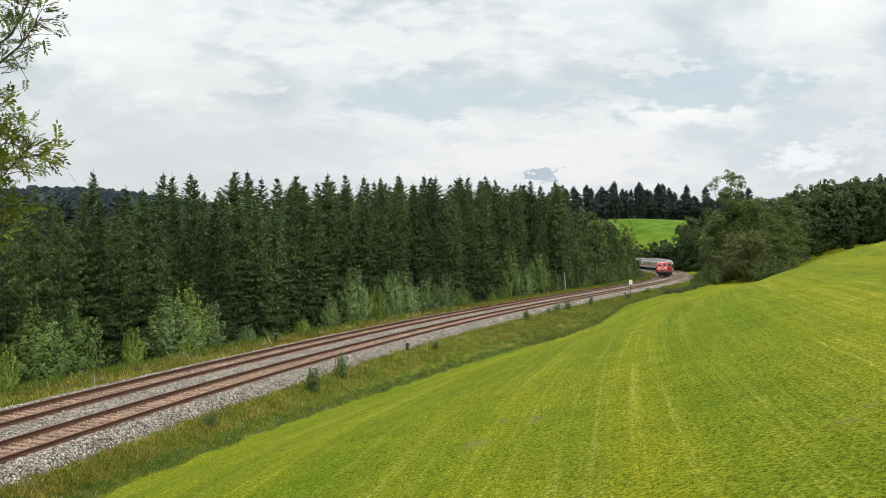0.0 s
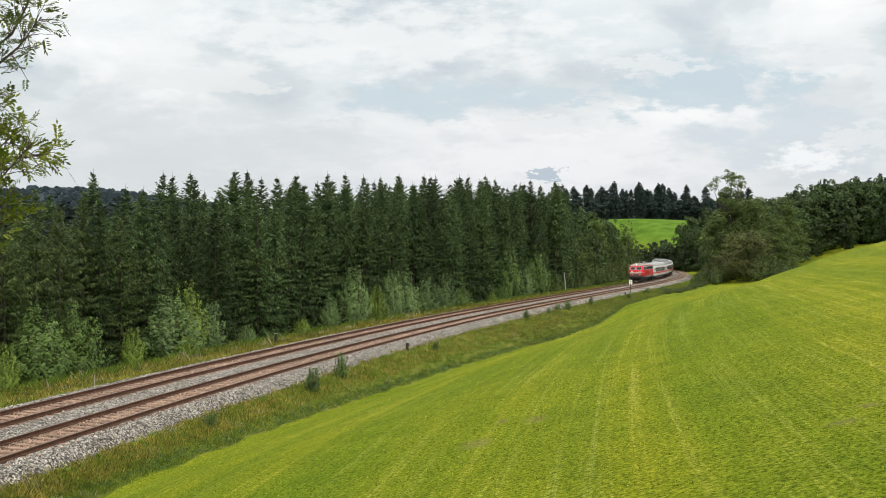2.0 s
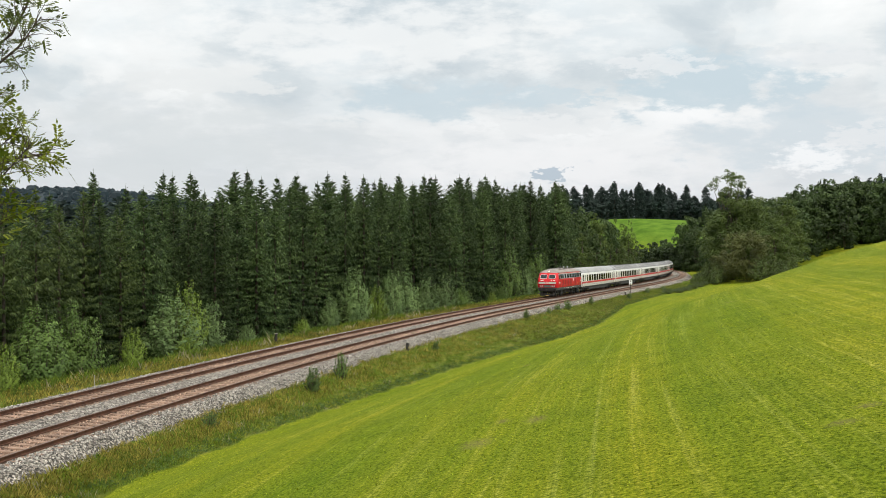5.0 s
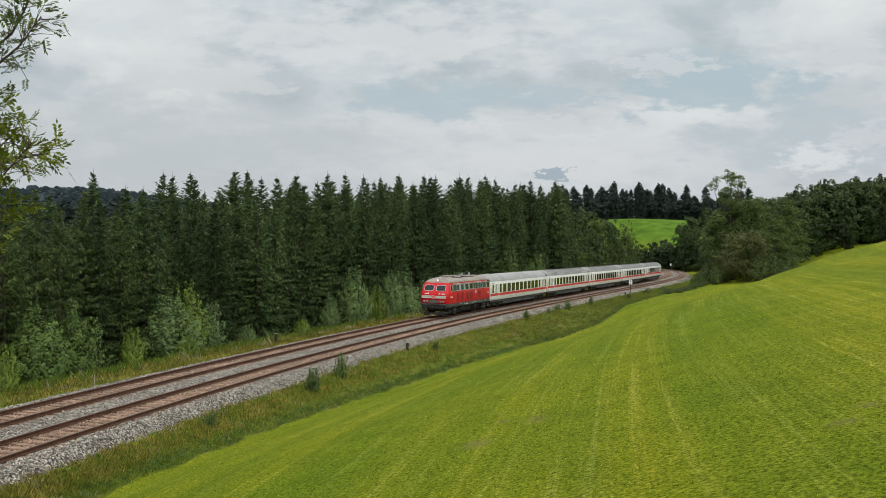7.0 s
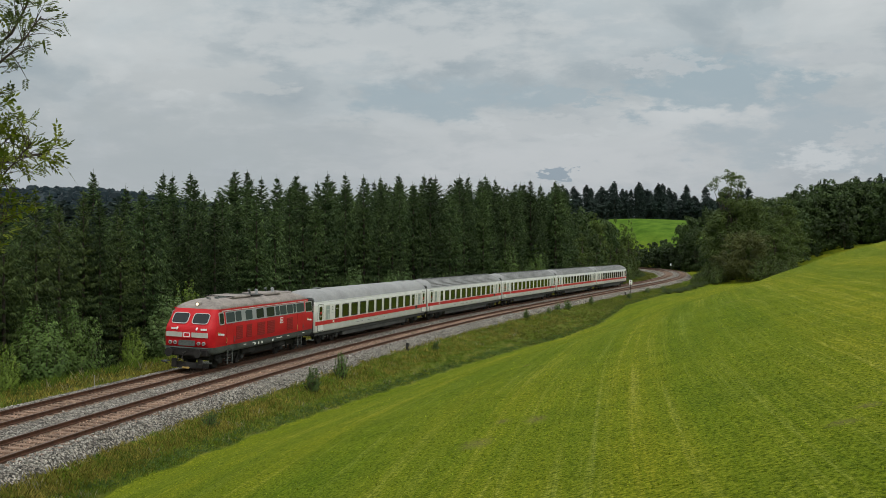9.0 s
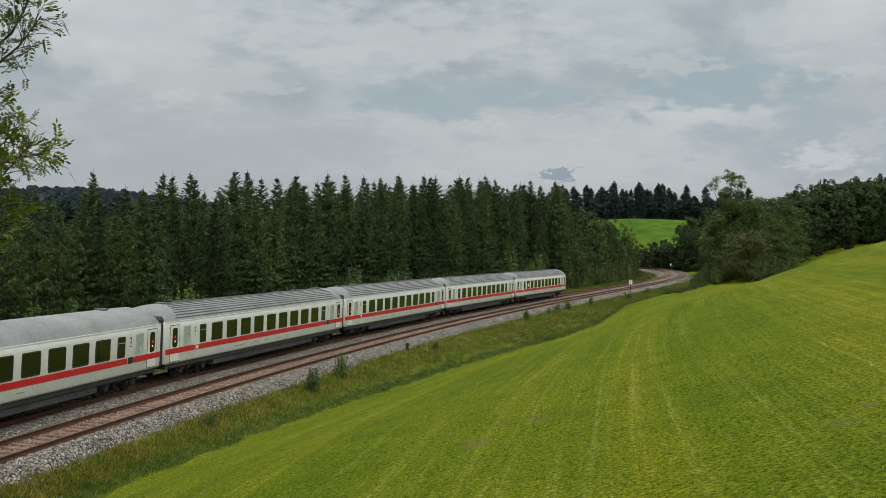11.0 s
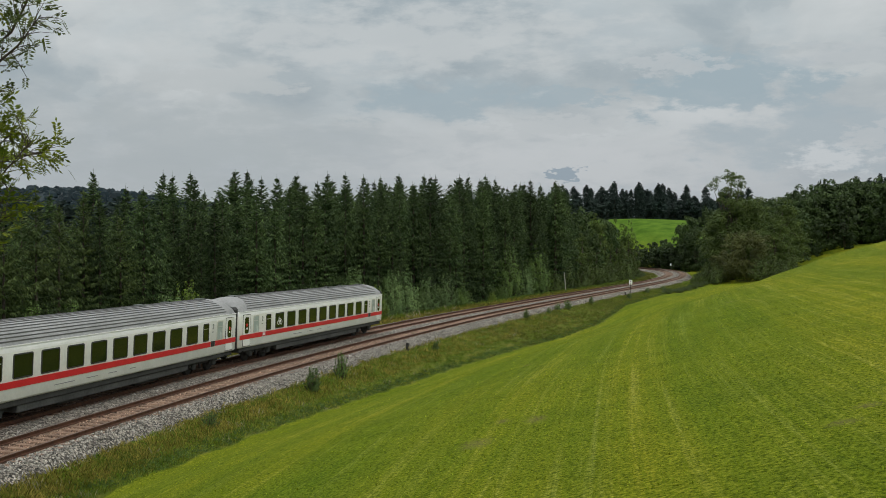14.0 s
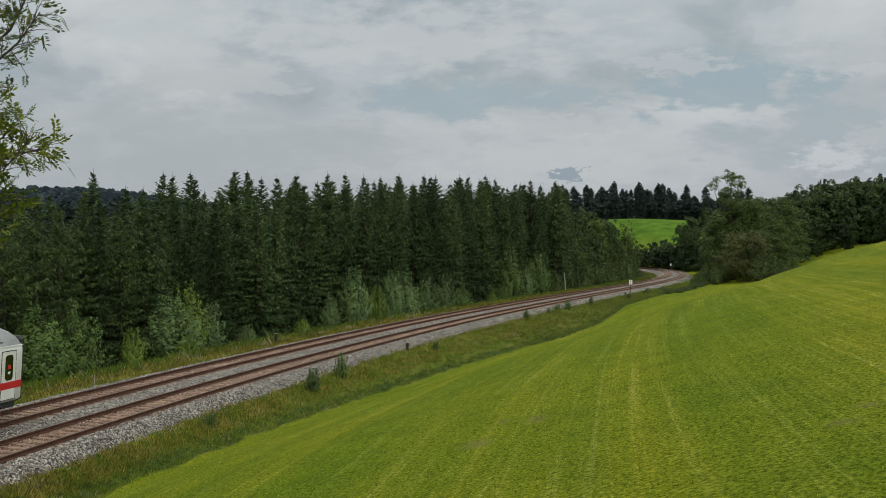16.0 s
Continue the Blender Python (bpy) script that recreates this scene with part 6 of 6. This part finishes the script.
def tuft_field(name, label, mat, places, blades, hgt, spread_r, width, seed):
    r2 = np.random.default_rng(seed)
    X, Y = places
    n = len(X)
    Z = ground_z(X, Y)
    N = n * blades
    bx = np.repeat(X, blades) + r2.normal(scale=spread_r, size=N)
    by = np.repeat(Y, blades) + r2.normal(scale=spread_r, size=N)
    bz = np.repeat(Z, blades) - 0.03
    hh = np.repeat(r2.uniform(hgt[0], hgt[1], n), blades) * r2.uniform(0.6, 1.15, N)
    az = r2.uniform(0, 6.283, N)
    ln = r2.uniform(0.1, 0.6, N) * hh
    ca, sa = np.cos(az), np.sin(az)
    p = np.stack([bx, by, bz], 1)
    sd = np.stack([-sa, ca, 0 * sa], 1) * (width * r2.uniform(0.6, 1.4, N))[:, None]
    mid = p + np.stack([ca * ln * 0.35, sa * ln * 0.35, hh * 0.6], 1)
    tip = p + np.stack([ca * ln, sa * ln, hh], 1)
    V = np.stack([p - sd, p + sd, mid + sd * 0.8, tip, mid - sd * 0.8], 1).reshape(-1, 3)
    F = [(5 * i, 5 * i + 1, 5 * i + 2, 5 * i + 3, 5 * i + 4) for i in range(N)]
    tagged(new(name, mesh_of(name, V.tolist(), F, mat)), label, "grass", kind="stuff")


def strip(n, s0, s1, lo, hi, seed, near=1.0):
    """Random places along the line between two offsets, denser towards its near end."""
    r2 = np.random.default_rng(seed)
    s = s0 + (s1 - s0) * r2.uniform(0, 1, n) ** near
    u = r2.uniform(0, 1, n)
    a = lo(s) + (hi(s) - lo(s)) * u
    x, y, _ = on_line(s, a)
    return np.asarray(x), np.asarray(y)


def near_edge(s):
    return edge_a(s) + 0.15


tuft_field("verge_grass", "tall straw-green grass along the wood side of the line", M["blade"], strip(7500, -72, 120, lambda s: 3.4 + 0 * s, lambda s: 8.8 + 0 * s, 1, 1.3), 9, (0.12, 0.40), 0.17, 0.005, 11)
tuft_field("verge_herbs", "green herbs at the foot of the shrubs", M["blade_green"], strip(2600, -72, 200, lambda s: 6.5 + 0 * s, lambda s: 10.5 + 0 * s, 2, 1.3), 12, (0.2, 0.6), 0.22, 0.012, 12)
tuft_field("bank_grass", "tall yellowing grass on the railway bank", M["bank_blade"], strip(9000, -66, 110, near_edge, lambda s: -6.15 + 0 * s, 3, 1.4), 9, (0.06, 0.22), 0.18, 0.0045, 13)
tuft_field("dry_grass", "dry straw-coloured grass at the foot of the ballast", M["blade"], strip(2600, -66, 40, lambda s: edge_a(s) * 0.55 - 3.0, lambda s: -6.1 + 0 * s, 7, 2.2), 12, (0.12, 0.34), 0.17, 0.004, 17)


def lump_field(name, label, mat, places, leaves, radius, leaf, seed):
    """Low leafy clumps of herbs: each a mound of small leaves lying every way."""
    r2 = np.random.default_rng(seed)
    X, Y = places
    n = len(X)
    Z = ground_z(X, Y)
    N = n * leaves
    rad = np.repeat(r2.uniform(radius[0], radius[1], n) * (0.55 + 0.45 * np.sin(X * 0.9 + 1.7 * np.sin(Y * 0.55)) ** 2), leaves)
    d = r2.normal(size=(N, 3))
    d[:, 2] = np.abs(d[:, 2])
    d /= np.linalg.norm(d, axis=1)[:, None]
    q = r2.uniform(0.35, 1.0, N)
    p = np.stack([np.repeat(X, leaves), np.repeat(Y, leaves), np.repeat(Z, leaves)], 1) + d * (rad * q)[:, None] * np.array((1.1, 1.1, 0.85))
    way = d * 0.6 + r2.normal(scale=0.6, size=(N, 3))
    way /= np.linalg.norm(way, axis=1)[:, None]
    w = np.cross(way, d + r2.normal(scale=0.5, size=(N, 3)))
    w /= np.linalg.norm(w, axis=1)[:, None] + 1e-9
    ln = (leaf * r2.uniform(0.6, 1.4, N))[:, None]
    V = np.stack([p - way * ln * 0.5, p + w * ln * 0.24, p + way * ln * 0.5, p - w * ln * 0.24], 1).reshape(-1, 3)
    F = [(4 * i, 4 * i + 1, 4 * i + 2, 4 * i + 3) for i in range(N)]
    tagged(new(name, mesh_of(name, V.tolist(), F, mat)), label, "herbs", kind="stuff")


lump_field("bank_herbs", "lush green herbs and weeds in clumps on the railway bank", M["bank_herb"], strip(4200, -66, 165, near_edge, lambda s: -6.25 + 0 * s, 4, 1.4), 36, (0.16, 0.46), 0.066, 14)
lump_field("bank_edge_herbs", "taller dark green herbs where the bank meets the mown meadow", M["leaf"], strip(1500, -64, 120, lambda s: edge_a(s) + 0.15, lambda s: edge_a(s) + 0.9, 9, 1.2), 26, (0.16, 0.40), 0.085, 19)
lump_field("far_bank_herbs", "rough herb clumps on the farther bank", M["bend_weed"], strip(1500, 5, 150, near_edge, lambda s: -6.4 + 0 * s, 10, 1.2), 24, (0.25, 0.55), 0.12, 20)
lump_field("bend_weeds", "rough brownish weeds inside the bend", M["bend_weed"], strip(1100, 120, 310, lambda s: 3.7 + 0 * s, lambda s: 8.8 + 0 * s, 21, 1.0), 18, (0.25, 0.6), 0.2, 23)
lump_field("verge_weeds", "low olive weeds along the wood side of the line", M["leaf_olive"], strip(1500, -70, 150, lambda s: 5.2 + 0 * s, lambda s: 9.0 + 0 * s, 8, 1.3), 30, (0.15, 0.5), 0.085, 18)
tuft_field("wild_flowers", "small cream wild flowers in the bank grass", M["flower"], strip(45, -62, 30, near_edge, lambda s: -6.6 + 0 * s, 5, 1.2), 7, (0.22, 0.38), 0.16, 0.008, 15)
tuft_field("verge_flowers", "pale seed heads along the wood side verge", M["flower"], strip(90, -60, 40, lambda s: 5.0 + 0 * s, lambda s: 8.6 + 0 * s, 6, 1.2), 6, (0.4, 0.75), 0.2, 0.008, 16)


def build_meadow_grass():
    """Short mown stubble nearest the camera."""
    r2 = np.random.default_rng(21)
    n = 22000
    d = 7 + 75 * r2.uniform(0, 1, n) ** 1.6
    az = np.radians(r2.uniform(-28, 28, n))
    X, Y = d * np.sin(az), d * np.cos(az)
    a, s = lateral(X, Y)
    keep = a < edge_a(s) - 0.1
    tuft_field("mown_grass", "short mown meadow grass", M["mown"], (X[keep], Y[keep]), 3, (0.02, 0.042), 0.10, 0.012, 22)


M["mown"] = leaf_material("mown_blades", (0.14, 0.19, 0.010), (0.26, 0.31, 0.026), tone=0.0, island=0.6, scale=0.4, sheen=0.04)
build_meadow_grass()


def build_stones(name, label, mat, lanes, seed):
    """Loose stones on the ballast nearest the camera."""
    r2 = np.random.default_rng(seed)
    n = 16500
    s = -70 + 95 * r2.uniform(0, 1, n) ** 1.5
    pick = r2.uniform(0, 1, n)
    (l0, h0, f0), (l1, h1, f1), (l2, h2, f2) = lanes
    a = np.where(pick < f0, r2.uniform(l0, h0, n), np.where(pick < f1, r2.uniform(l1, h1, n), r2.uniform(l2, h2, n)))
    zz = np.interp(a, (-6.25, -5.9, -5.6, -5.09, -4.09, -3.09, -2.04, -1.0, 0, 1.0, 1.8, 2.2, 3.0), (-0.70, -0.36, -0.19, -0.185, -0.235, -0.185, -0.24, -0.185, -0.235, -0.185, -0.19, -0.34, -0.86))
    base = np.where(a > -SPACING / 2, 0.0, -SPACING)
    x, y, z = on_line(s, a - base, zz, base)
    V, F = [], []
    base = np.array([(1, 0, 0), (-1, 0, 0), (0, 1, 0), (0, -1, 0), (0, 0, 1), (0, 0, -1)], float)
    tri = ((0, 2, 4), (2, 1, 4), (1, 3, 4), (3, 0, 4), (2, 0, 5), (1, 2, 5), (3, 1, 5), (0, 3, 5))
    for i in range(n):
        r = r2.uniform(0.022, 0.047)
        p = base * r * r2.uniform(0.6, 1.3, (6, 1)) + r2.normal(scale=r * 0.25, size=(6, 3))
        t = r2.uniform(0, 6.28)
        c_, s_ = math.cos(t), math.sin(t)
        q = np.stack([p[:, 0] * c_ - p[:, 1] * s_ + x[i], p[:, 0] * s_ + p[:, 1] * c_ + y[i], p[:, 2] + z[i] + r * 0.4], 1)
        o = len(V)
        V.extend(q.tolist())
        F.extend((o + a_, o + b_, o + c2) for a_, b_, c2 in tri)
    tagged(new(name, mesh_of(name, V, F, mat)), label, "ballast", kind="stuff")


build_stones("loose_ballast", "loose pale grey ballast stones", M["stone"], ((-6.3, -4.95, 0.65), (-3.2, -0.9, 0.88), (0.9, 3.0, 1.0)), 31)
build_stones("rusty_ballast", "rust-stained ballast stones between the rails", M["stone_rust"], ((-4.7, -3.45, 0.6), (-0.65, 0.65, 0.95), (-0.65, 0.65, 1.0)), 32)

# ---------------------------------------------------------------- sleepers: the nearest as pieces, the rest joined
SLEEPER = sleeper_mesh()


def sleeper_pose(s, base):
    th = float(np.interp(s, ARC, TURN))
    x, y, z = on_line(s, 0.0, -0.262, base)
    m = float(cant(s))
    return Matrix.Translation((x, y, z)) @ pose(0, 0, 0, 0, 0, math.degrees(th)) @ pose(0, 0, 0, -math.degrees(m), 0, 0)


for track, base in zip(TRACKS, (0.0, -SPACING)):
    s = -76.0
    for _ in range(290):
        part("sleeper", SLEEPER, track, at=sleeper_pose(s, base))
        s += 0.62
    V, F = [], []
    co = [v.co.copy() for v in SLEEPER.vertices]
    polys = [tuple(p.vertices) for p in SLEEPER.polygons]
    while s < 330:
        m = sleeper_pose(s, base)
        o = len(V)
        V += [m @ v for v in co]
        F += [tuple(i + o for i in p) for p in polys]
        s += 0.62
    part("sleepers_beyond", mesh_of("sleepers_beyond", V, F, M["sleeper"]), track, kind="stuff")

LEAD_T = (0.0, 1.5, 3.5, 7.0, 9.0, 12.5, 14.5, 16.0)
LEAD_S = (192.8, 157.6, 110.5, 28.2, -19.7, -102.0, -148.9, -183.7)   # arc length of the coupling behind the locomotive


def lead(t):
    return float(np.interp(t, LEAD_T, LEAD_S))


def on_rails(s_mid, pivot):
    """Pose of a vehicle whose bogies stand pivot metres either side of s_mid; it runs towards lower arc lengths."""
    f, r = Vector(on_line(s_mid - pivot)), Vector(on_line(s_mid + pivot))
    x = (f - r).normalized()
    lean = float(cant(s_mid))
    th = float(np.interp(s_mid, ARC, TURN))
    far = Vector((-math.sin(th), math.cos(th), -lean))          # towards the far side
    y = (-far - (-far).dot(x) * x).normalized()
    z = x.cross(y)
    return Matrix.Translation((f + r) / 2) @ Matrix((x, y, z)).transposed().to_4x4()


def motions():
    times = [i * 0.25 for i in range(65)]
    walk(LOCO, [(t, on_rails(lead(t) - 7.8, 4.3)) for t in times])
    for i, c in enumerate(COACHES):
        walk(c, [(t, on_rails(lead(t) + 13.2 + 26.4 * i, 9.5)) for t in times])
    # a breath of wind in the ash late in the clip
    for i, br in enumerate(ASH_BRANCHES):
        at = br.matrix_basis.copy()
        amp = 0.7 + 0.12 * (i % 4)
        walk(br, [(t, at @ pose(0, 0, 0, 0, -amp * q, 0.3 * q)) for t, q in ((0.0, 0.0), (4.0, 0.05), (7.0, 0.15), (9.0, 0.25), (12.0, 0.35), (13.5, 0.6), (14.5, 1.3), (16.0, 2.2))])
    walk(SKY, [(t, pose(0, 0, EYE, 0, 0, -0.085 * t)) for t in (0.0, 8.0, 16.0)])


motions()
